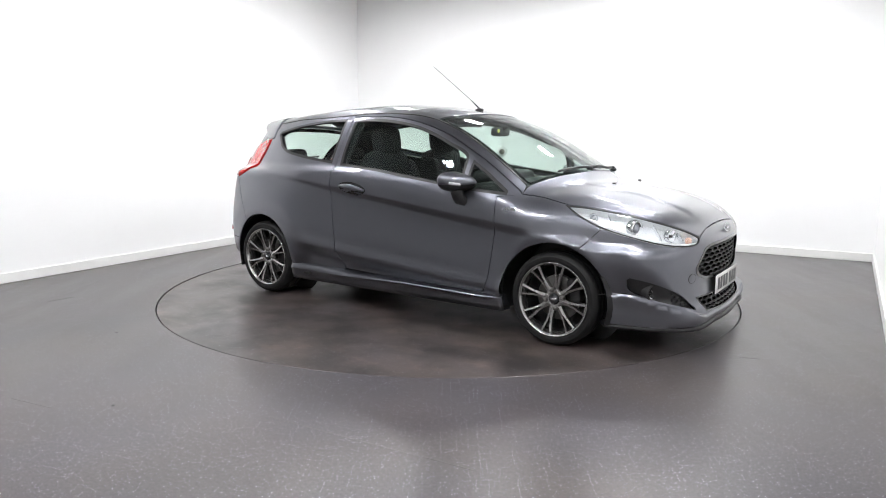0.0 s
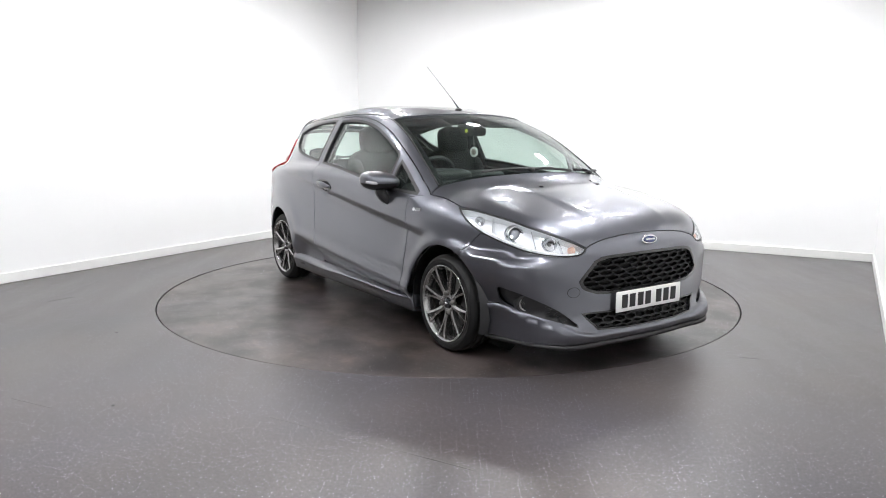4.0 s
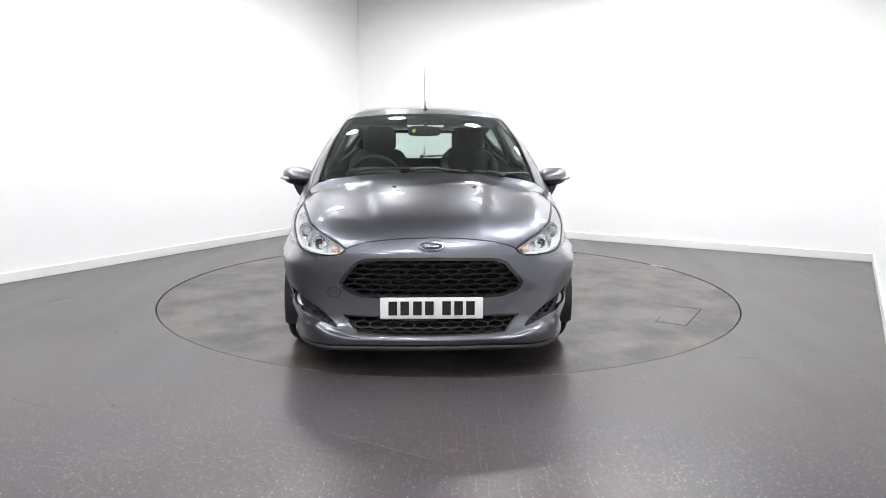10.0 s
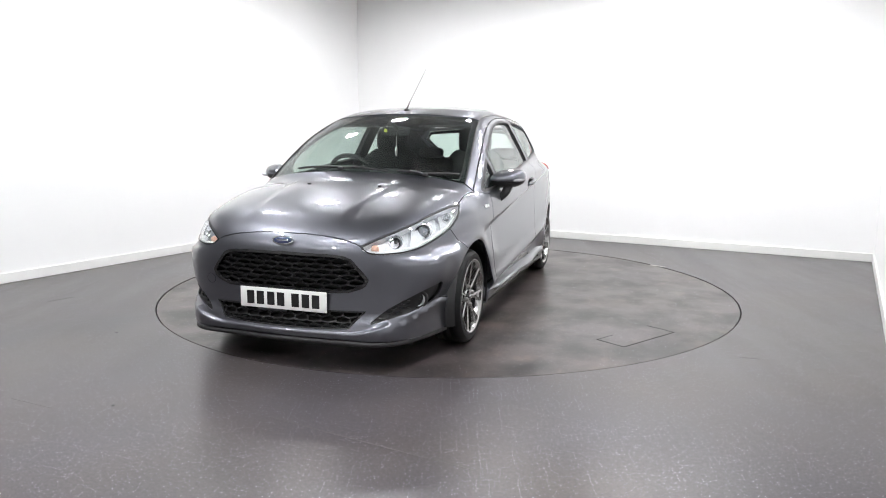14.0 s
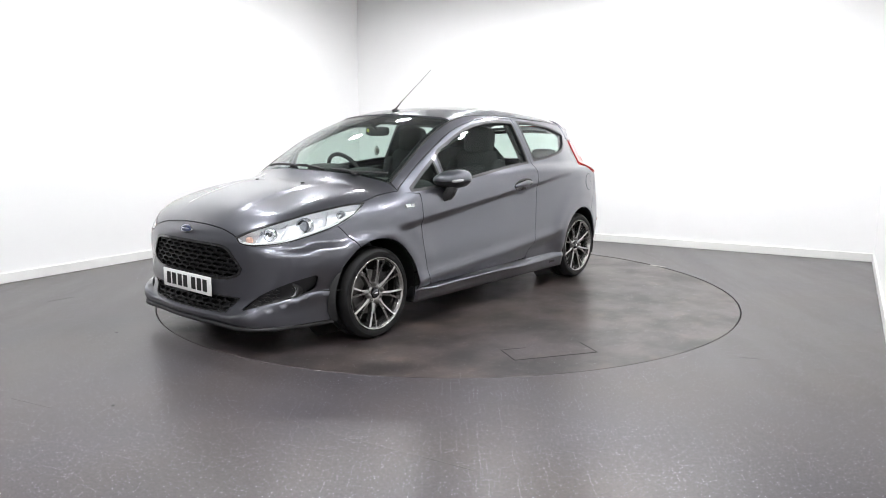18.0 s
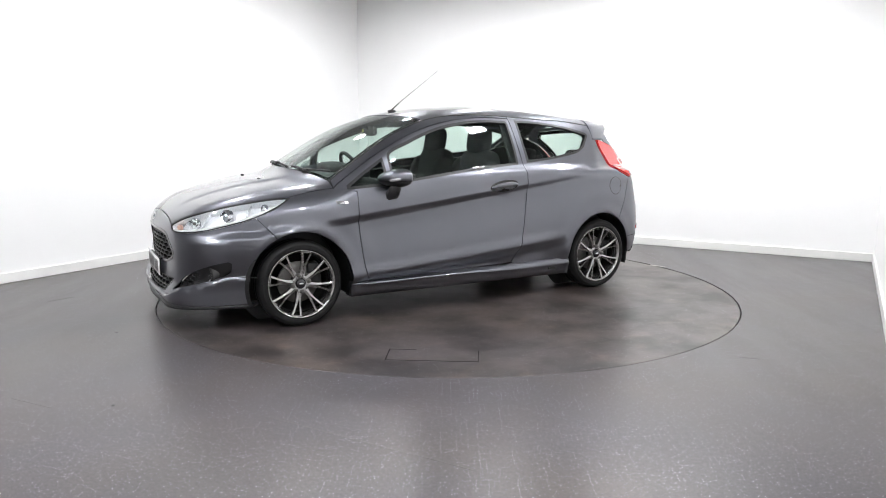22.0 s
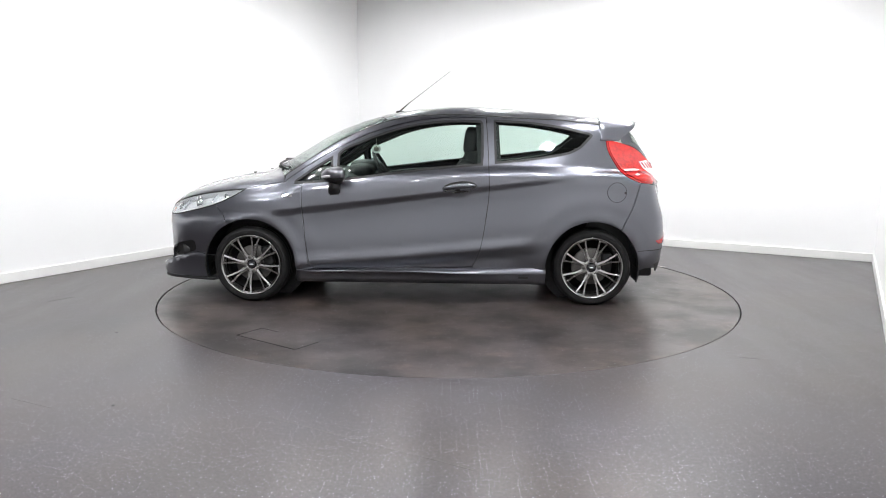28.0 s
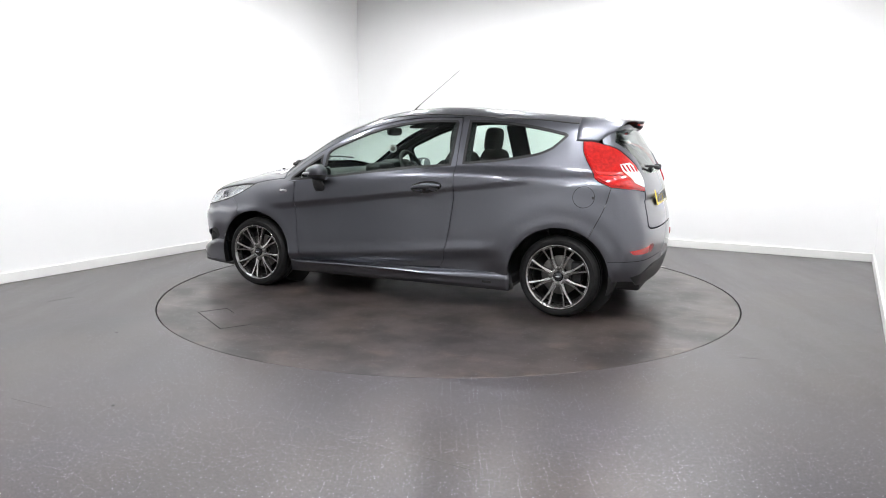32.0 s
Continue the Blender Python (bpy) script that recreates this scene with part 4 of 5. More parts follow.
def wheel(x, y, side, turn):
    w = new("wheel")
    w.parent = CAR
    w.matrix_basis = pose(x, y * side, WHEEL_Z, 0, 0, 0 if side > 0 else 180) @ pose(0, 0, 0, 0, turn, 0)
    w["label"] = "forked-spoke dark alloy wheel with low-profile tyre"
    part("tyre", tyre_bm(), M_RUBBER, w, "low-profile black tyre")
    part("rim", lathe_bm([(0.204, -0.03), (0.2125, -0.012), (0.2195, -0.009), (0.2225, -0.003), (0.2205, 0.001), (0.2165, -0.001), (0.211, -0.006), (0.204, -0.02), (0.196, -0.06), (0.19, -0.16)], 96), M_RIM, w, "bright machined rim edge")
    part("barrel", lathe_bm([(0.001, -0.165), (0.10, -0.165), (0.188, -0.16), (0.193, -0.09), (0.199, -0.04)], 64), M_RIMDARK, w, "dark inner barrel")
    for i in range(8):
        s = new("spoke", SPOKE)
        s.parent = w
        s.matrix_basis = pose(0, 0, 0, 0, 22.5 + 45 * i, 0)
    part("brake_disc", lathe_bm([(0.055, -0.088), (0.132, -0.088), (0.135, -0.091), (0.135, -0.108), (0.055, -0.108)], 64), M_STEEL, w, "bare steel brake disc")
    part("caliper", moved(quad_bm((0, 0, 0), (0.04, 0.035, 0.075), 0.4, 16), pose(-0.115, -0.095, 0.03)), M_RIMDARK, w, "dark brake caliper")
    part("hub", lathe_bm([(0.058, -0.060), (0.060, -0.032), (0.054, -0.027), (0.036, -0.029), (0.031, -0.030), (0.030, -0.034)], 40), M_RIM, w, "wheel hub")
    part("centre_cap", lathe_bm([(0.030, -0.034), (0.0295, -0.022), (0.026, -0.0185), (0.0, -0.0175)], 32), M_CAP, w, "dark round centre cap")
    part("cap_emblem", moved(quad_bm((0, 0, 0), (0.016, 0.0018, 0.007), 1.0, 20), pose(0, -0.0175, 0, 0, -turn)), M_CHROME, w, "small plain oval emblem")
    for i in range(4):
        a = radians(90 * i)
        nut = lathe_bm([(0.0155, -0.044), (0.0155, -0.026), (0.012, -0.018), (0.010, -0.012), (0.0, -0.0115)], 12)
        part("lug_nut", moved(nut, pose(0.055 * math.cos(a), 0, 0.055 * math.sin(a))), M_STEEL, w, "dark steel wheel nut")
    return w


for x, y in ((WHEEL_F, 0.822), (WHEEL_R, 0.785)):
    for s in (1, -1):
        wheel(x, y, s, 12 if x > 1 else 0)

# ---------------------------------------------------------------- under the skin
def arch_liner(cx, s):
    secs = []
    for a in np.linspace(-18, 198, 28):
        c, d = math.cos(radians(a)), math.sin(radians(a))
        w = 0.80 if cx > 1 else 0.762 + 0.03 * c
        secs.append([(cx + c * 0.352, s * 0.50, WHEEL_Z + d * 0.352), (cx + c * 0.352, s * w, WHEEL_Z + d * 0.352), (cx + c * 0.338, s * (w + 0.008), WHEEL_Z + d * 0.338),
                     (cx + c * 0.338, s * (w + 0.016), WHEEL_Z + d * 0.338)])
    return part("wheel_arch_liner", loft_bm(secs, False), M_BLACK, CAR, "black plastic wheel arch liner")


for s in (1, -1):
    arch_liner(WHEEL_F, s)
    arch_liner(WHEEL_R, s)
    wall_f = lathe_bm([(0.001, 0.0), (0.35, 0.0)], 40)
    part("inner_arch_wall", moved(wall_f, pose(WHEEL_F, s * 0.50, WHEEL_Z)), M_BLACK, CAR)
    wall_r = lathe_bm([(0.001, 0.0), (0.35, 0.0)], 40)
    part("inner_arch_wall", moved(wall_r, pose(WHEEL_R, s * 0.50, WHEEL_Z)), M_BLACK, CAR)
part("underbody", join_bm([box_bm(0.34, 2.14, -0.76, 0.76, 0.165, 0.26, 0.02), box_bm(-0.5, 2.95, -0.49, 0.49, 0.17, 0.27, 0.02), box_bm(2.83, 3.02, -0.68, 0.68, 0.185, 0.27, 0.02), box_bm(-0.48, -0.34, -0.62, 0.62, 0.26, 0.34, 0.02)]), M_BLACK, CAR, "black underside")
part("engine_block", join_bm([box_bm(2.16, 2.95, -0.48, 0.48, 0.27, 0.80, 0.05), box_bm(2.84, 3.06, -0.6, 0.6, 0.27, 0.60, 0.04), box_bm(2.14, 2.30, -0.70, 0.70, 0.62, 0.80, 0.04)]), M_BLACK, CAR)

# trim behind the door skin, pillars and roof lining
card = loop(spline([(2.08, 0.31), (2.10, 0.85)]), spline([(2.10, 0.86), (1.83, 0.895), (1.32, 0.955), (0.77, 1.008)]), [(0.77, 0.3)])
both("door_card", card, [], on_side, M_TRIM, CAR, "dark plastic door lining", lift=-0.045, thick=0.02, step=0.08)
rcard = loop(spline([(0.76, 0.32), (0.76, 1.015)]), spline([(0.76, 1.02), (0.45, 1.045), (0.2, 1.085), (0.08, 1.135), (-0.12, 1.14)]), [(-0.16, 1.02), (-0.3, 0.85), (-0.3, 0.66), (0.35, 0.62), (0.42, 0.32)])
both("side_lining", rcard, [], on_side, M_TRIM, CAR, "dark plastic side lining", lift=-0.045, thick=0.02, step=0.08)
bpost = loop([(0.83, 1.0), (0.85, 1.33), (0.68, 1.335), (0.66, 1.02)])
both("b_pillar_trim", bpost, [], on_side, M_TRIM, CAR, "dark pillar lining", lift=-0.03, thick=0.02, step=0.08)
cpost = loop(spline([(0.10, 1.13), (0.03, 1.20), (0.0, 1.228), (0.03, 1.25)]), [(0.2, 1.31), (-0.2, 1.28), (-0.12, 1.16)])
both("c_pillar_trim", cpost, [], on_side, M_TRIM, CAR, "dark pillar lining", lift=-0.03, thick=0.02, step=0.08)
lining = loop(edge_l[4:], spline([(1.5, 0.566), (1.53, 0.3), (1.545, 0.0), (1.53, -0.3), (1.5, -0.566)]), (edge_l[::-1] * np.array([1, -1]))[:-4], spline([(-0.2, -0.5), (-0.2, 0.5)]))
skin("roof_lining", lining, [], on_top, M_TRIM, CAR, "dark roof lining", lift=-0.03, thick=0.015, step=0.08)
apost = loop(rail[rail[:, 0] > 1.0], pill3[::-1], edge_f[edge_f[:, 0] > 1.0][::-1])
both("a_pillar_trim", apost, [], on_side, M_TRIM, CAR, "dark pillar lining", lift=-0.025, thick=0.015, step=0.06)

lamp_trim = loop(deg([(33, 0.80), (62, 0.80), (66, 1.0), (60, 1.22), (50, 1.24), (43, 1.20), (35, 1.06)]))
both("rear_pillar_lining", lamp_trim, [], on_tail, M_TRIM, CAR, "dark lining behind the tail light", lift=-0.045, thick=0.01, step=0.08)
# window surrounds
for (ln, nm) in ((window, "window_seal"), (qwin, "window_seal"), (quarter_light, "window_seal")):
    both(nm, inset(ln, -0.006), [inset(ln, 0.011)], on_side, M_BLACK, CAR, "black rubber window seal", lift=0.001, thick=0.012, step=0.03, gap=0.0)
ws_in = inset(ws, 0.035)
skin("windscreen_border", inset(ws, -0.002), [ws_in], on_top, M_GLOSS, CAR, "black printed glass border", lift=-0.010, thick=0.002, step=0.05)
skin("rear_window_border", inset(rear_glass, -0.004), [inset(rear_glass, 0.03)], on_tail, M_GLOSS, CAR, "black printed glass border", lift=-0.012, thick=0.002, step=0.05)
rim_roof = roof_edge[(roof_edge[:, 0] > -0.1)]
for s in (1, -1):
    ln = np.vstack([rim_roof, pillar_top[1:]]) * np.array([1, s])
    part("roof_ditch_strip", strips_bm([ln], on_top, 0.010, 0.002, 0.006), M_BLACK, CAR, "thin black roof seam strip")

# ---------------------------------------------------------------- cabin
dash = prism_bm([(1.78, 0.62), (1.76, 0.80), (1.80, 0.90), (1.90, 0.935), (2.10, 0.945), (2.28, 0.93), (2.30, 0.75), (2.2, 0.55)], -0.70, 0.70, 0.03)
part("dashboard", dash, M_TRIM, CAR, "dark grey soft plastic dashboard")
part("instrument_hood", quad_bm((1.83, -0.36, 0.955), (0.11, 0.19, 0.055), 0.7), M_TRIM, CAR, "dark instrument hood")
part("centre_console", quad_bm((1.79, 0.0, 0.93), (0.10, 0.14, 0.06), 0.6), M_TRIM, CAR, "dark centre display hood")
sw = new("steering_wheel")
sw.parent = CAR
sw["label"] = "black leather steering wheel"
sw.matrix_basis = pose(1.655, -0.36, 0.92, 0, -62, 0)
ring = []
for i in range(41):
    a = 2 * math.pi * i / 40
    ring.append((0.178 * math.cos(a), 0.178 * math.sin(a), 0))
part("wheel_ring", tube_bm(ring, 0.016, 10, False), M_TRIM, sw)
part("boss", quad_bm((0, 0, -0.01), (0.075, 0.085, 0.03), 0.7), M_TRIM, sw)
part("arms", join_bm([box_bm(-0.014, 0.014, -0.17, 0.17, -0.014, 0.004, 0.004), box_bm(-0.17, 0.0, -0.012, 0.012, -0.014, 0.004, 0.004)]), M_TRIM, sw)


def seat(y):
    s = new("front_seat")
    s.parent = CAR
    s["label"] = "dark cloth front seat with headrest"
    part("cushion", quad_bm((1.18, y, 0.45), (0.28, 0.25, 0.10), 0.5), M_CLOTH, s)
    back = quad_bm((0, 0, 0), (0.085, 0.235, 0.33), 0.45)
    part("backrest", moved(back, pose(0.93, y, 0.79, 0, -13, 0)), M_CLOTH, s)
    for b in (-1, 1):
        part("bolster", moved(quad_bm((0, 0, 0), (0.10, 0.05, 0.28), 0.6, 18), pose(0.965, y + b * 0.20, 0.77, 0, -13, 0)), M_CLOTH, s)
        part("post", tube_bm([(0.87, y + b * 0.06, 1.04), (0.875, y + b * 0.06, 1.12)], 0.006), M_CHROME, s, "steel headrest post")
    part("headrest", moved(quad_bm((0, 0, 0), (0.055, 0.135, 0.105), 0.55), pose(0.885, y, 1.185, 0, -8, 0)), M_CLOTH, s, "padded dark headrest")


seat(0.36)
seat(-0.36)
bench = new("rear_bench")
bench.parent = CAR
bench["label"] = "dark cloth rear bench seat"
part("cushion", quad_bm((0.32, 0, 0.47), (0.26, 0.56, 0.10), 0.4), M_CLOTH, bench)
part("backrest", moved(quad_bm((0, 0, 0), (0.08, 0.58, 0.27), 0.35), pose(0.02, 0, 0.74, 0, -18, 0)), M_CLOTH, bench)
for y in (-0.36, 0.36):
    part("headrest", moved(quad_bm((0, 0, 0), (0.045, 0.12, 0.05), 0.55), pose(-0.08, y, 1.055, 0, -12, 0)), M_CLOTH, bench, "low padded headrest")
part("parcel_shelf", box_bm(-0.44, -0.08, -0.55, 0.55, 0.945, 0.965, 0.008), M_TRIM, CAR, "dark parcel shelf")
part("rear_view_mirror", quad_bm((1.655, -0.01, 1.252), (0.022, 0.115, 0.034), 0.5), M_TRIM, CAR, "black rear-view mirror behind the windscreen")
part("mirror_stalk", tube_bm([(1.67, 0.0, 1.27), (1.74, 0.0, 1.305)], 0.012), M_TRIM, CAR)
part("round_sticker", moved(lathe_bm([(0.0, 0.003), (0.013, 0.003), (0.013, 0.0)], 20, "x"), pose(1.68, -0.082, 1.257)), mat("yellow_green_sticker", (0.75, 0.8, 0.1), 0.5), CAR, "small yellow round sticker")
part("hanging_cord", tube_bm([(1.665, -0.005, 1.23), (1.67, -0.005, 1.145)], 0.002, 6), M_PLATE, CAR)
tag = new("hanging_tag")
tag.parent = CAR
tag["label"] = "round white tag hanging from the mirror"
tag.matrix_basis = pose(1.67, -0.005, 1.11, 0, 0, 12)
part("disc", lathe_bm([(0.0, 0.004), (0.030, 0.004), (0.036, 0.002), (0.036, -0.002), (0.030, -0.004), (0.0, -0.004)], 32), M_PLATE, tag)
part("print", join_bm([lathe_bm([(0.0, s * 0.0055), (0.021, s * 0.0055), (0.021, s * 0.004)], 24) for s in (1, -1)]), mat("tag_print", (0.30, 0.27, 0.24), 0.5), tag, "grey printed middle")
for s in (-1, 1):
    part("sun_visor", moved(box_bm(-0.08, 0.08, -0.2, 0.2, -0.01, 0.01, 0.008), pose(1.50, s * 0.33, 1.315, 0, 20, 0)), M_TRIM, CAR)
# seat belts at the pillars
for s in (1, -1):
    part("seat_belt", loft_bm([[(0.80, s * 0.66, 1.22), (0.76, s * 0.66, 1.22)], [(0.80, s * 0.70, 0.9), (0.76, s * 0.70, 0.9)], [(0.82, s * 0.69, 0.45), (0.78, s * 0.69, 0.45)]], False), M_CLOTH, CAR, "black seat belt")

# ---------------------------------------------------------------- outside fittings
part("cowl_panel", box_bm(2.18, 2.42, -0.62, 0.62, 0.86, 0.90, 0.01), M_BLACK, CAR, "black plastic cowl below the windscreen")


def wiper(pivot, tip, mid):
    w = new("windscreen_wiper")
    w.parent = CAR
    w["label"] = "black windscreen wiper at rest"
    q = [Vector(v) for v in on_top(np.array([pivot, (pivot + tip) / 2, (pivot + mid) / 2]))]
    up = Vector((0.012, 0, 0.02))
    part("arm", tube_bm([q[0] + Vector((0, 0, 0.012)), q[0].lerp(q[2], 0.5) + up, q[2] + up], 0.008, 8), M_BLACK, w)
    line = on_top(spline([mid, pivot * 0.7 + (tip + mid) * 0.15, tip], 0.04))
    part("blade", tube_bm([Vector(v) + Vector((0.006, 0, 0.012)) for v in line], 0.008, 6), M_BLACK, w)
    part("pivot_cap", moved(quad_bm((0, 0, 0), (0.022, 0.02, 0.014), 0.8, 14), Matrix.Translation(q[0] + Vector((0, 0, 0.01)))), M_BLACK, w)


wiper(np.array([2.385, -0.09]), np.array([2.315, -0.43]), np.array([2.385, 0.24]))
wiper(np.array([2.335, 0.46]), np.array([2.215, 0.645]), np.array([2.365, 0.29]))

for y in (-0.20, 0.27):
    q = on_top(np.array([(2.60, y)]))[0]
    part("washer_nozzle", quad_bm((q[0], q[1], q[2] + 0.003), (0.012, 0.012, 0.006), 0.7, 14), M_BLACK, CAR, "small black washer jet")

# aerial
q = on_top(np.array([(1.475, 0.0)]))[0]
aerial = new("aerial")
aerial.parent = CAR
aerial["label"] = "thin raked roof aerial"
part("aerial_base", quad_bm((q[0] - 0.005, 0, q[2] + 0.006), (0.035, 0.016, 0.012), 0.8, 18), M_BLACK, aerial, "black aerial foot")
part("aerial_root", tube_bm([(q[0], 0, q[2] + 0.01), (q[0] - 0.075, 0, q[2] + 0.075)], 0.0065, 8, True, 0.004), M_BLACK, aerial, "black flexible root")
part("aerial_rod", tube_bm([(q[0] - 0.075, 0, q[2] + 0.075), (1.058, 0, 1.737)], 0.0026, 8, True, 0.0022), M_STEEL, aerial, "thin steel rod")

# door mirrors
def door_mirror(s):
    m = new("door_mirror")
    m.parent = CAR
    m["label"] = "grey door mirror on a black arm"
    head = quad_bm((0, 0, 0), (0.108, 0.112, 0.062), 0.82, 36)
    for v in head.verts:
        if v.co.x < -0.02:
            v.co.x = -0.02 + (v.co.x + 0.02) * 0.50
        v.co.z += 0.010 * (v.co.y / 0.112)
        v.co.x += -0.030 * (v.co.y / 0.112)
        v.co.z *= 1.0 - 0.30 * max(0.0, v.co.x / 0.108)
    low = bmesh.new()
    me = bpy.data.meshes.new("tmp")
    head.to_mesh(me)
    low.from_mesh(me)
    bpy.data.meshes.remove(me)
    at = Matrix.Translation((1.835, 0.868, 0.944))
    bmesh.ops.bisect_plane(head, geom=head.verts[:] + head.edges[:] + head.faces[:], plane_co=(0, 0, -0.012), plane_no=(0, 0, 1), clear_inner=True)
    bmesh.ops.bisect_plane(low, geom=low.verts[:] + low.edges[:] + low.faces[:], plane_co=(0, 0, -0.014), plane_no=(0, 0, 1), clear_outer=True)
    bms = [("cap", head, M_PAINT, "grey painted mirror cap"), ("lower_shell", low, M_BLACK, "black lower shell")]
    arm = loft_bm([[(1.965, 0.79, 0.845), (1.85, 0.79, 0.855), (1.85, 0.78, 0.785), (1.95, 0.78, 0.775)], [(1.955, 0.835, 0.835), (1.858, 0.835, 0.845), (1.858, 0.83, 0.785), (1.945, 0.83, 0.775)],
                   [(1.94, 0.862, 0.87), (1.86, 0.862, 0.875), (1.86, 0.892, 0.835), (1.935, 0.892, 0.83)], [(1.93, 0.865, 0.925), (1.86, 0.865, 0.925), (1.86, 0.925, 0.905), (1.925, 0.925, 0.90)]])
    arm.transform(Matrix.Translation((-0.045, -0.018, 0)))
    bmesh.ops.bevel(arm, geom=arm.edges[:], offset=0.008, segments=2, affect="EDGES")
    ind = quad_bm((0, 0, 0), (0.040, 0.056, 0.012), 0.7, 20)
    ind.transform(pose(0.040, 0.066, -0.006, 0, 8, -38))
    gl = quad_bm((-0.052, 0.0, 0.0), (0.004, 0.082, 0.050), 0.7, 20)
    for b in (head, low, ind, gl):
        b.transform(at)
    bms += [("arm", arm, M_BLACK, "black mirror foot"), ("indicator_lens", ind, M_CLEARLENS, "pale indicator repeater lens"), ("mirror_glass", gl, M_CHROME, "mirror glass")]
    for nm, b, mt, lb in bms:
        part(nm, mirrored(b) if s < 0 else b, mt, m, lb)


door_mirror(1)
door_mirror(-1)

# door handles
for ob, s in ((DOORS[0], 1), (DOORS[1], -1)):
    pts = loop(arc(0, 0, 1, 0, 350, 40)) * np.array([0.124, 0.044]) + np.array([0.958, 0.862])
    slope = 0.10
    pts[:, 1] -= (pts[:, 0] - 0.958) * slope
    # no hollow here: a black patch on the skin gives the recess its shade
    skin("handle_recess_shade", pts, [], on_side, M_GLOSS, ob, "black patch standing in for the shaded recess behind the handle", lift=0.0012, thick=0.004, mirror=s < 0, step=0.02)
    line = [(x, 0.872 - (x - 0.958) * slope - 0.010 * ((x - 0.958) / 0.12) ** 2) for x in np.linspace(0.846, 1.070, 14)]
    q = on_side(np.array(line))
    q[:, 1] += 0.022 * np.sin(np.linspace(0.18, math.pi - 0.18, 14))
    secs = []
    for i, v in enumerate(q):
        h = 0.017 * math.sin(0.35 + (math.pi - 0.7) * i / 13) + 0.003
        secs.append([(v[0], v[1] + 0.010 * math.cos(a), v[2] + h * math.sin(a)) for a in np.linspace(0, 2 * math.pi, 12, endpoint=False)])
    bm = loft_bm(secs)
    part("handle", mirrored(bm) if s < 0 else bm, M_PAINT, ob, "grey painted pull handle")

# fuel flap, on the car's left
ring_o, ring_i = loop(arc(-0.160, 0.828, 0.071, 0, 354, 60)), loop(arc(-0.160, 0.828, 0.068, 0, 354, 60))
flap = skin("fuel_flap", ring_i, [], on_side, M_PAINT, CAR, "round grey fuel flap", lift=0.0015, thick=0.003, gap=0.0)
skin("flap_seam", ring_o, [ring_i], on_side, M_GAP, flap, "dark seam", lift=0.0012, thick=0.003, gap=0.0)
skin("flap_latch", loop(arc(-0.221, 0.824, 0.009, 0, 340, 14)), [], on_side, M_BLACK, flap, "black finger notch", lift=0.003, thick=0.002, gap=0.0)


# sills
def side_skirt(s):
    sk = new("side_skirt")
    sk.parent = CAR
    sk["label"] = "grey sculpted side skirt below the door"
    secs = []
    for x in np.linspace(2.15, 0.335, 60):
        f = (2.15 - x) / 1.815
        top = 0.262 + 0.022 * f
        out = 0.034 * sstep(0.0, 0.08, f) * sstep(0.92, 0.55, f) + 0.006
        edge = top - 0.014 - 0.028 * sstep(0.35, 0.85, f)
        secs.append([(x, s * 0.770, top), (x, s * 0.812, top), (x, s * (0.822 + out * 0.5), top - 0.005 - (top - edge) * 0.35), (x, s * (0.826 + out), edge), (x, s * (0.824 + out), edge - 0.005),
                     (x, s * (0.822 + out * 0.25), edge - 0.018), (x, s * (0.818 + out * 0.12), 0.198), (x, s * 0.808, 0.160), (x, s * 0.70, 0.156)])
    part("skirt_panel", loft_bm(secs), M_PAINT, sk)
    part("skirt_emblem", box_bm(0.46, 0.53, min(s * 0.815, s * 0.826), max(s * 0.815, s * 0.826), 0.205, 0.222, 0.001), M_BLACK, sk, "small dark mark", False)


side_skirt(1)
side_skirt(-1)

# ---------------------------------------------------------------- front end details
def honeycomb(u0, u1, z0, z1, cw, ch):
    """Lines of a staggered mesh of flat hexagons."""
    lines = []
    rows = int((z1 - z0) / ch) + 2
    cols = int((u1 - u0) / cw) + 2
    for r in range(rows):
        z = z0 + r * ch
        off = (r % 2) * cw / 2
        zig = []
        for c in range(cols * 2 + 1):
            u = u0 + c * cw / 2
            zig.append((u, z + (ch * 0.16 if (c + r) % 2 else -ch * 0.16)))
        q = np.array(zig)
        dense = [q[0]]
        for a, b in zip(q, q[1:]):
            dense += [a + (b - a) * k / 3 for k in (1, 2, 3)]
        lines.append(np.array(dense))
        for c in range(cols):
            u = u0 + off + c * cw
            lines.append(spline([(u, z - ch * 0.16), (u, z - ch * 0.84)], 0.006))
    return lines


g_in, i_in = inset(grille, 0.004), inset(intake, 0.003)
part("grille_mesh", strips_bm(honeycomb(-0.52, 0.52, 0.40, 0.64, 0.070, 0.0270), on_nose, 0.0085, -0.012, 0.020, g_in), M_GRILLE, CAR, "black honeycomb grille", False)
part("intake_mesh", strips_bm(honeycomb(-0.52, 0.52, 0.222, 0.335, 0.060, 0.0235), on_nose, 0.0075, -0.012, 0.018, i_in), M_GRILLE, CAR, "black honeycomb lower grille", False)
skin("grille_surround", inset(grille, -0.002), [inset(grille, 0.013)], on_nose, M_GLOSS, CAR, "gloss black grille surround", lift=0.002, thick=0.02, gap=0.0, step=0.02)
skin("intake_surround", inset(intake, -0.001), [inset(intake, 0.006)], on_nose, M_GLOSS, CAR, "black intake edge", lift=0.001, thick=0.02, gap=0.0, step=0.02)
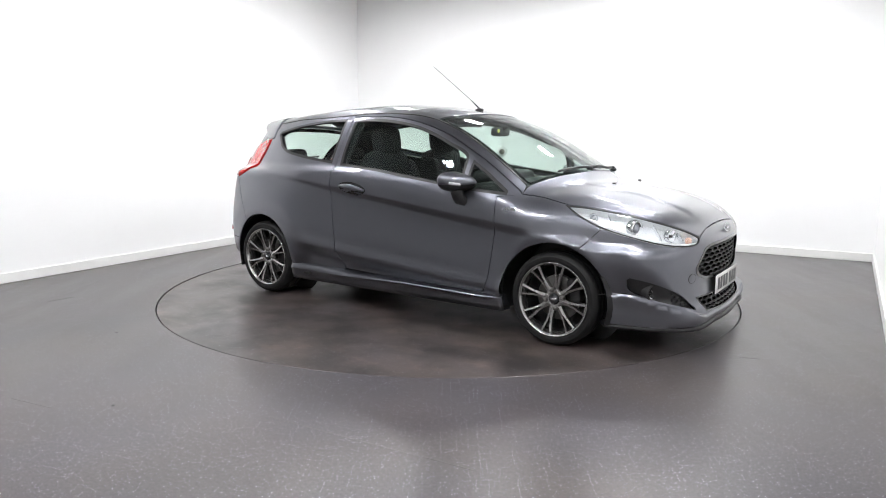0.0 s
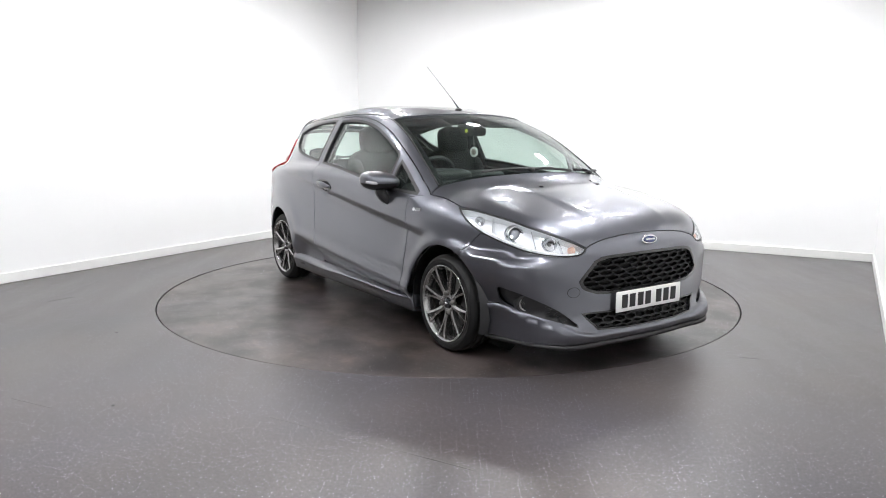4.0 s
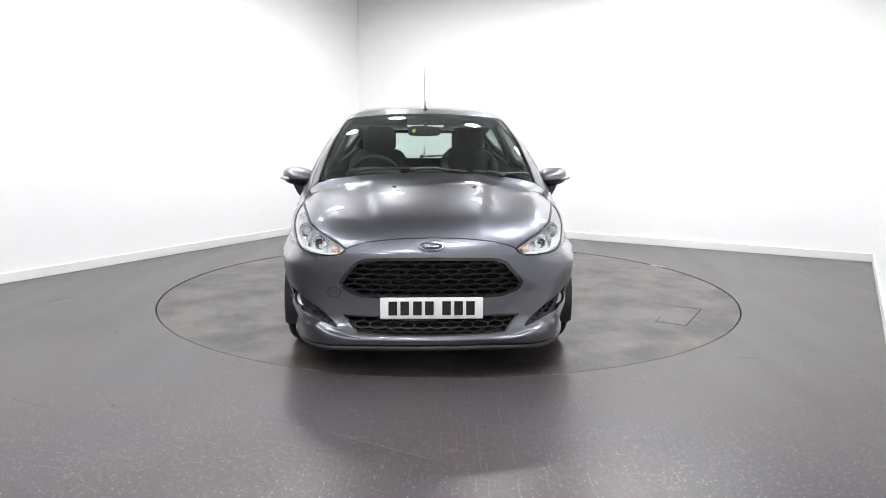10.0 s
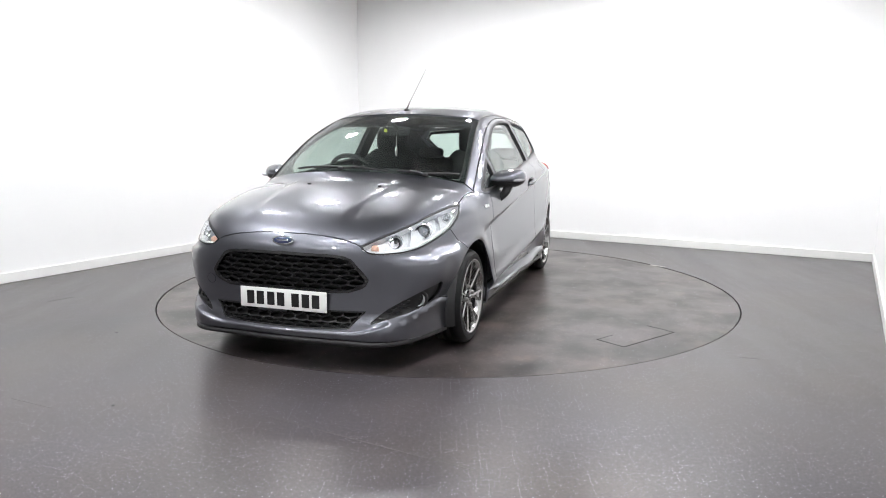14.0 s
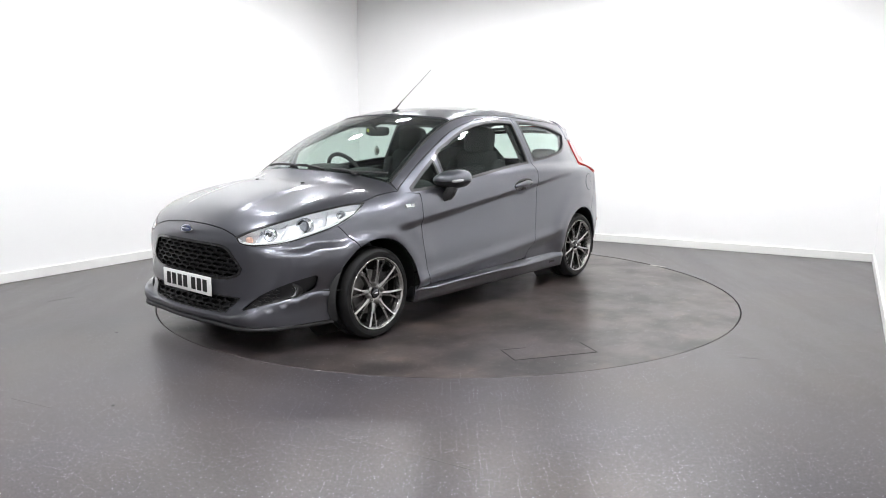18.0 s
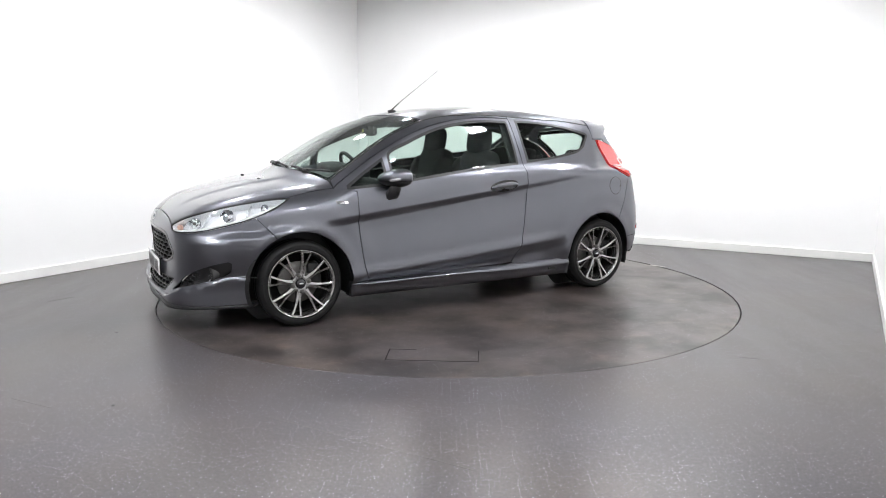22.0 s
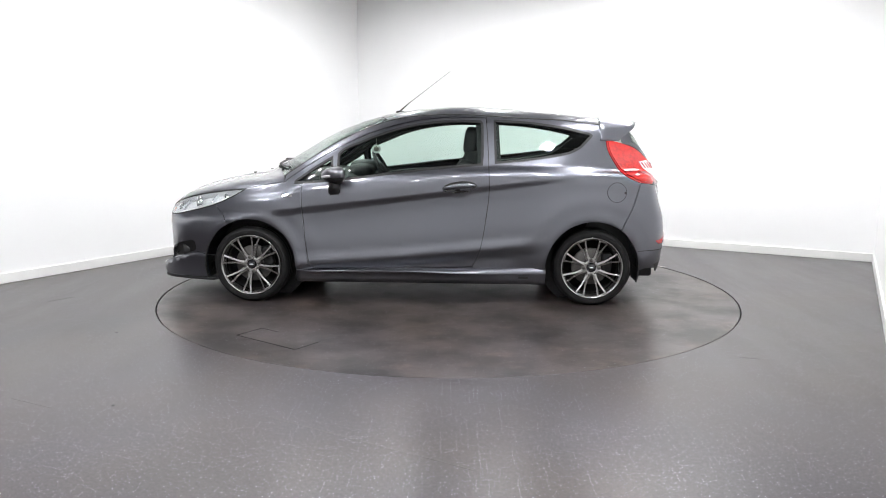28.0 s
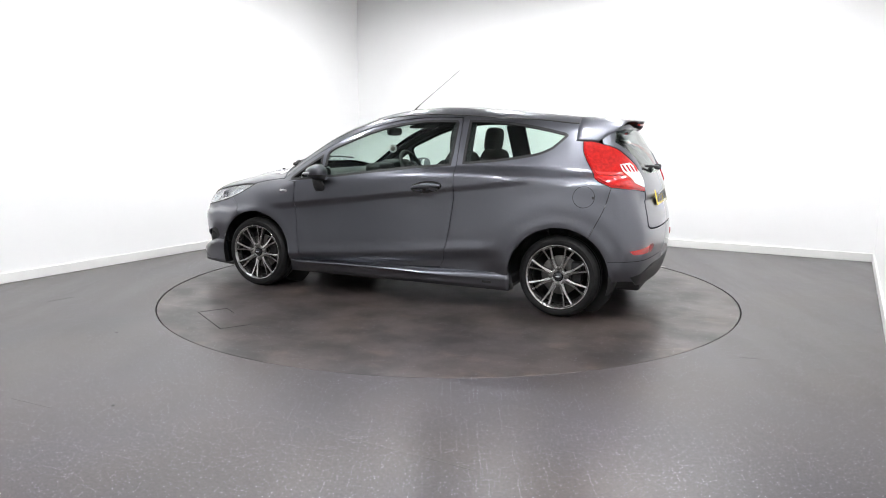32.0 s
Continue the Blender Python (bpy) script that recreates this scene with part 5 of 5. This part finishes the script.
# fog lamps
for s in (1, -1):
    f_in = inset(fog, 0.004) * np.array([s, 1])
    part("fog_mesh", strips_bm(honeycomb(*sorted((s * 0.36, s * 0.50)), 0.25, 0.46, 0.036, 0.020), on_nose, 0.006, -0.012, 0.012, f_in), M_BLACK, CAR, "black mesh beside the fog lamp", False)
    fl = new("fog_lamp")
    fl.parent = CAR
    fl["label"] = "round clear fog lamp in a black ring"
    fc = on_nose(np.array(deg([(38.9, 0.368)])))[0]
    fl.matrix_basis = pose(fc[0] - 0.034, s * (fc[1] - 0.020), 0.368, 0, 0, s * 26)
    part("lamp_ring", lathe_bm([(0.034, -0.03), (0.037, 0.012), (0.044, 0.016), (0.050, 0.008), (0.056, -0.03)], 32, "x"), M_BLACK, fl)
    part("lamp_bowl", lathe_bm([(0.035, 0.006), (0.025, -0.006), (0.0, -0.016)], 24, "x"), M_REFLECTOR, fl, "bright bowl")
    part("lamp_lens", lathe_bm([(0.0, 0.010), (0.020, 0.009), (0.036, 0.004)], 24, "x"), M_LENS, fl, "clear lens")
    part("lamp_bulb_shield", quad_bm((0.0, 0, 0), (0.008, 0.011, 0.007), 0.8, 14), M_STEEL, fl)
for s in (1, -1):
    ln = spline(deg([(46.5, 0.362), (50, 0.350), (55, 0.342)]), 0.01) * np.array([s, 1])
    part("bumper_seam", strips_bm([ln], on_nose, 0.004, 0.0012, 0.003), M_GAP, CAR, "dark seam in the front bumper")
# round tow-eye cover in the bumper
tow = np.array(deg([(-26.5, 0.436)]))[0]
tow_o, tow_i = loop(arc(tow[0], tow[1], 0.0275, 0, 352, 40)), loop(arc(tow[0], tow[1], 0.0255, 0, 352, 40))
cap = skin("tow_eye_cover", tow_i, [], on_nose, M_PAINT, CAR, "round grey tow-eye cover", lift=0.0012, thick=0.003, gap=0.0, step=0.01)
skin("cover_seam", tow_o, [tow_i], on_nose, M_GAP, cap, "dark seam", lift=0.0008, thick=0.003, gap=0.0, step=0.01)
# emblem
em = new("hood_emblem")
em.parent = CAR
em["label"] = "oval blue emblem with a chrome edge"
em.matrix_basis = pose(3.252, 0, 0.681, 0, -18, 0)
part("emblem_edge", quad_bm((0, 0, 0), (0.006, 0.062, 0.0245), 1.0, 32), M_CHROME, em)
part("emblem_field", quad_bm((0.0035, 0, 0), (0.0045, 0.053, 0.0185), 1.0, 32), mat("blue_enamel", (0.025, 0.035, 0.09), 0.2, coat=0.8), em, "dark blue field")
part("emblem_stroke", join_bm([box_bm(0.0078, 0.0088, -0.034, 0.034, -0.0035, 0.0035, 0.0004)]), M_CHROME, em, "plain pale bar")
# number plate with plain bars in place of its writing
pl = new("front_number_plate")
pl.parent = CAR
pl["label"] = "white front number plate with black bars"
pl.matrix_basis = pose(3.266, 0, 0.367)
part("plate_sheet", box_bm(0.0, 0.006, -0.26, 0.26, -0.0555, 0.0555, 0.004), M_PLATE, pl)
for i, y in enumerate((-0.196, -0.136, -0.072, -0.012, 0.075, 0.136, 0.196)):
    part("plate_bar", box_bm(0.0055, 0.0072, y - 0.022, y + 0.022, -0.036, 0.036), M_INK, pl, "black bar", False)
part("plate_maker_strip", box_bm(0.002, 0.0072, -0.15, 0.02, -0.066, -0.057), M_BLACK, pl, "thin dark strip", False)
part("plate_backing", box_bm(-0.03, 0.0, -0.2, 0.2, -0.05, 0.05), M_BLACK, pl, smooth=False)
# splitter under the bumper
split = []
for a in np.linspace(-52, 52, 41):
    r = on_nose(np.array([(radians(a) * RAD, 0.20)]))[0]
    d = Vector((r[0] - AX_F, r[1], 0)).normalized()
    o = Vector((r[0], r[1], 0)) - d * 0.004
    i = o - d * 0.12
    split.append([(o.x, o.y, 0.170), (o.x, o.y, 0.150), (i.x, i.y, 0.148), (i.x, i.y, 0.170)])
part("front_splitter", loft_bm(split), M_BLACK, CAR, "black lower splitter")

# head lamp insides
for lamp, s in [(o, (-1 if o.data.vertices[0].co.y < 0 else 1)) for o in CAR.children if o.name.startswith("headlight")]:
    def lq(a, z, d):
        p0 = on_nose(np.array([(radians(a) * RAD, z)]))
        return Vector((p0 + normals_of(p0) * d)[0] * np.array([1, s, 1]))
    c = lq(43.5, 0.738, -0.040)
    proj = pose(c.x, c.y, c.z, 0, 0, s * 20)
    part("projector_ring", moved(lathe_bm([(0.033, -0.03), (0.036, 0.006), (0.040, 0.012), (0.046, 0.010), (0.050, -0.002), (0.050, -0.03)], 40, "x"), proj), M_CHROME, lamp, "chrome projector ring")
    part("projector_bezel", moved(lathe_bm([(0.036, 0.004), (0.033, 0.0), (0.030, -0.004), (0.028, -0.02)], 32, "x"), proj), M_BLACK, lamp, "dark ring round the projector")
    part("projector_eye", moved(lathe_bm([(0.0, 0.014), (0.012, 0.0125), (0.022, 0.008), (0.029, 0.0), (0.029, -0.02)], 28, "x"), proj), mat("projector_glass", (0.36, 0.37, 0.40), 0.12, 0.5, coat=1.0), lamp, "dark glass projector eye")
    c = lq(33.0, 0.700, -0.040)
    bowl = pose(c.x, c.y, c.z, 0, 0, s * 16)
    part("reflector_bowl", moved(lathe_bm([(0.0, -0.020), (0.016, -0.016), (0.028, -0.004), (0.034, 0.010), (0.037, 0.010), (0.037, -0.02)], 32, "x"), bowl), M_CHROME, lamp, "chrome reflector bowl")
    part("bulb_shield", moved(quad_bm((0.0, 0, 0), (0.012, 0.010, 0.010), 0.8, 16), bowl), M_STEEL, lamp, "grey bulb shield")
    c = lq(26.8, 0.660, -0.030)
    part("indicator_bulb", moved(quad_bm((0, 0, 0), (0.018, 0.021, 0.020), 0.8, 18), Matrix.Translation(c)), M_AMBER, lamp, "amber indicator cover")
    c = lq(56.5, 0.785, -0.034)
    part("side_reflector", moved(lathe_bm([(0.0, -0.014), (0.018, -0.006), (0.026, 0.008), (0.029, 0.0)], 24, "x"), pose(c.x, c.y, c.z, 0, 0, s * 40)), M_CHROME, lamp, "small chrome reflector")
    line = [lq(a, z, -0.012) for a, z in ((25.5, 0.636), (29, 0.632), (33, 0.640), (39, 0.655), (46, 0.688), (53, 0.728), (59, 0.774))]
    part("light_strip", tube_bm(line, 0.0065, 8), M_PLATE, lamp, "white light guide strip")
    for (a0, z0), (a1, z1) in (((29.5, 0.645), (30.5, 0.715)), ((37.0, 0.660), (38.0, 0.752)), ((50.5, 0.722), (51.0, 0.805))):
        fin = [[lq(a0 + (a1 - a0) * f, z0 + (z1 - z0) * f, d) for d in (-0.022, -0.050)] for f in np.linspace(0, 1, 6)]
        fin = [[q[0] + Vector((0.002, 0, 0)), q[0] - Vector((0.002, 0, 0)), q[1] - Vector((0.002, 0, 0)), q[1] + Vector((0.002, 0, 0))] for q in fin]
        part("divider_fin", loft_bm(fin), M_CHROME, lamp, "grey divider inside the lamp", False)
    edge = inset(loop(lamp_top, lamp_low), 0.001)
    skin("lamp_edge", edge, [inset(edge, 0.006)], on_nose, M_BLACK, lamp, "black lamp edge", lift=0.0005, thick=0.02, mirror=s < 0, gap=0.0, step=0.02)

# wing badges beside the doors: plain pale bars
for s in (1, -1):
    b = new("wing_badge")
    b.parent = CAR
    b["label"] = "small silver badge on the wing"
    for x0, x1, mt in ((2.165, 2.190, M_CHROME), (2.195, 2.235, M_CHROME), (2.238, 2.243, M_STEEL)):
        skin("badge_bar", loop([(x0, 0.786), (x1, 0.786 - 0.002), (x1 + 0.005, 0.802), (x0 + 0.005, 0.804)]), [], on_side, mt, b, lift=0.002, thick=0.003, mirror=s < 0, gap=0.0)

# ---------------------------------------------------------------- tail details
sp = new("roof_spoiler")
sp.parent = CAR
sp["label"] = "grey roof spoiler above the rear window"


def spoiler_shape(x, y, z):
    """The roof and cheek lines carried on past the rear window."""
    a, up = np.abs(y), np.maximum(z - 0.95, 0.0)
    side = (a - (green_w(x) - 0.44 * up - 0.22 * up**2)) * 0.91
    return smax(side, z - (roof_z(x) - 0.10 * (a**2 - 0.16) - 0.12 * a**4), 0.07)


def spoiler_place(x, phi, deep):
    o, d = np.array([x, 0.0, 1.15]), np.array([0.0, math.sin(phi), math.cos(phi)])
    lo, hi = 0.0, 0.9
    for _ in range(22):
        mid = (lo + hi) / 2
        q = o + d * mid
        lo, hi = (mid, hi) if spoiler_shape(q[0], q[1], q[2]) < 0 else (lo, mid)
    return tuple(o + d * (lo + 0.005 - deep))


secs = []
for phi in np.radians(np.concatenate([np.linspace(-86, -64, 12), np.linspace(-60, 60, 21), np.linspace(64, 86, 12)])):
    mid_p = spoiler_place(-0.22, phi, 0.0)
    x1 = -0.41 + 0.36 * mid_p[1] ** 2 + 0.11 * np.clip((1.297 - mid_p[2]) / 0.107, 0, 1)
    fs = np.array([0.0, 0.04, 0.2, 0.4, 0.6, 0.8, 0.94, 1.0])
    ring = [spoiler_place(-0.056 + (x1 + 0.056) * f, phi, 0.004 if f in (0.0, 1.0) else 0.0) for f in fs]
    ring += [spoiler_place(-0.056 + (x1 + 0.056) * f, phi, 0.010 + 0.016 * (1 - f) if f > 0 else 0.012) for f in fs[::-1]]
    secs.append(ring)
part("spoiler_wing", loft_bm(secs), M_PAINT, sp)
part("brake_light", box_bm(-0.395, -0.375, -0.10, 0.10, 1.298, 1.312, 0.003), M_RED, sp, "narrow red high brake light")

for lamp, s in [(o, (-1 if o.data.vertices[0].co.y < 0 else 1)) for o in CAR.children if o.name.startswith("tail_light")]:
    clear = loop(spline(deg([(30.6, 0.885), (30.2, 0.93), (31.3, 0.985)])), deg([(35, 1.045), (39.0, 1.035), (38.5, 0.985), (36.5, 0.915)]))
    inner = inset(lamp_r, 0.014)
    skin("inner_lens", inner, [], on_tail, M_RED2, lamp, "brighter red inner lens", lift=0.009, thick=0.006, mirror=s < 0, gap=0.0)
    skin("clear_lens", clear, [], on_tail, M_PLATE, lamp, "pale clear lens", lift=0.013, thick=0.008, mirror=s < 0, gap=0.0)
    for k in range(4):
        a0 = 32.4 + 1.55 * k
        bar = loop(deg([(a0, 0.985), (a0 + 0.6, 0.985), (a0 + 1.5, 1.03), (a0 + 0.9, 1.03)]))
        skin("red_rib", bar, [], on_tail, M_RED, lamp, "thin red rib", lift=0.016, thick=0.005, mirror=s < 0, gap=0.0)
    rl = loop(deg([(41.3, 0.478), (27.0, 0.510), (26.3, 0.490), (28.5, 0.457), (39.5, 0.453)]))
    skin("rear_reflector", rl, [], on_tail, M_RED, CAR, "red bumper reflector", lift=0.007, thick=0.014, mirror=s < 0, gap=0.0)
    seam = to_tail(on_side(spline([(-0.33, 0.405), (-0.42, 0.41)])))
    ln = np.array([(u, 0.405 + 0.02 * (seam[0][0] - u)) for u in np.linspace(seam[0][0], 0.2, 20)]) * np.array([s, 1])
    part("bumper_seam", strips_bm([ln], on_tail, 0.004, 0.0012, 0.003), M_GAP, CAR, "dark seam in the rear bumper")
# rear wiper and plate
part("rear_wiper", tube_bm([(-0.535, 0.0, 1.000), (-0.532, 0.05, 1.008), (-0.482, 0.33, 1.022)], 0.008, 8), M_BLACK, GATE, "black rear wiper")
part("rear_wiper_hub", quad_bm((-0.518, 0.0, 1.005), (0.026, 0.020, 0.022), 0.7, 18), M_BLACK, GATE, "black wiper hub")
rp = new("rear_number_plate")
rp.parent = CAR
rp["label"] = "yellow rear number plate with black bars"
rp.matrix_basis = pose(-0.548, 0, 0.80, 0, -14, 180)
part("plate_sheet", box_bm(0.0, 0.006, -0.26, 0.26, -0.0555, 0.0555, 0.004), M_PLATEY, rp)
for y in (-0.196, -0.136, -0.072, -0.012, 0.075, 0.136, 0.196):
    part("plate_bar", box_bm(0.0055, 0.0072, y - 0.022, y + 0.022, -0.036, 0.036), M_INK, rp, "black bar", False)
diff = loop(deg([(0, 0.225), (36, 0.235), (40, 0.30), (25, 0.36), (0, 0.37), (-25, 0.36), (-40, 0.30), (-36, 0.235)]))
skin("rear_diffuser", diff, [], on_tail, M_BLACK, CAR, "black lower rear diffuser", lift=0.004, thick=0.01)


def motions():
    times = [0.0, 0.1] + [0.5 * i for i in range(1, 64)] + [31.9, 32.0]
    off = Matrix.Translation((CAR_X, CAR_Y, 0))
    walk(CAR, [(t, turned(t) @ off) for t in times])
    walk(TABLE, [(t, turned(t)) for t in times])


motions()
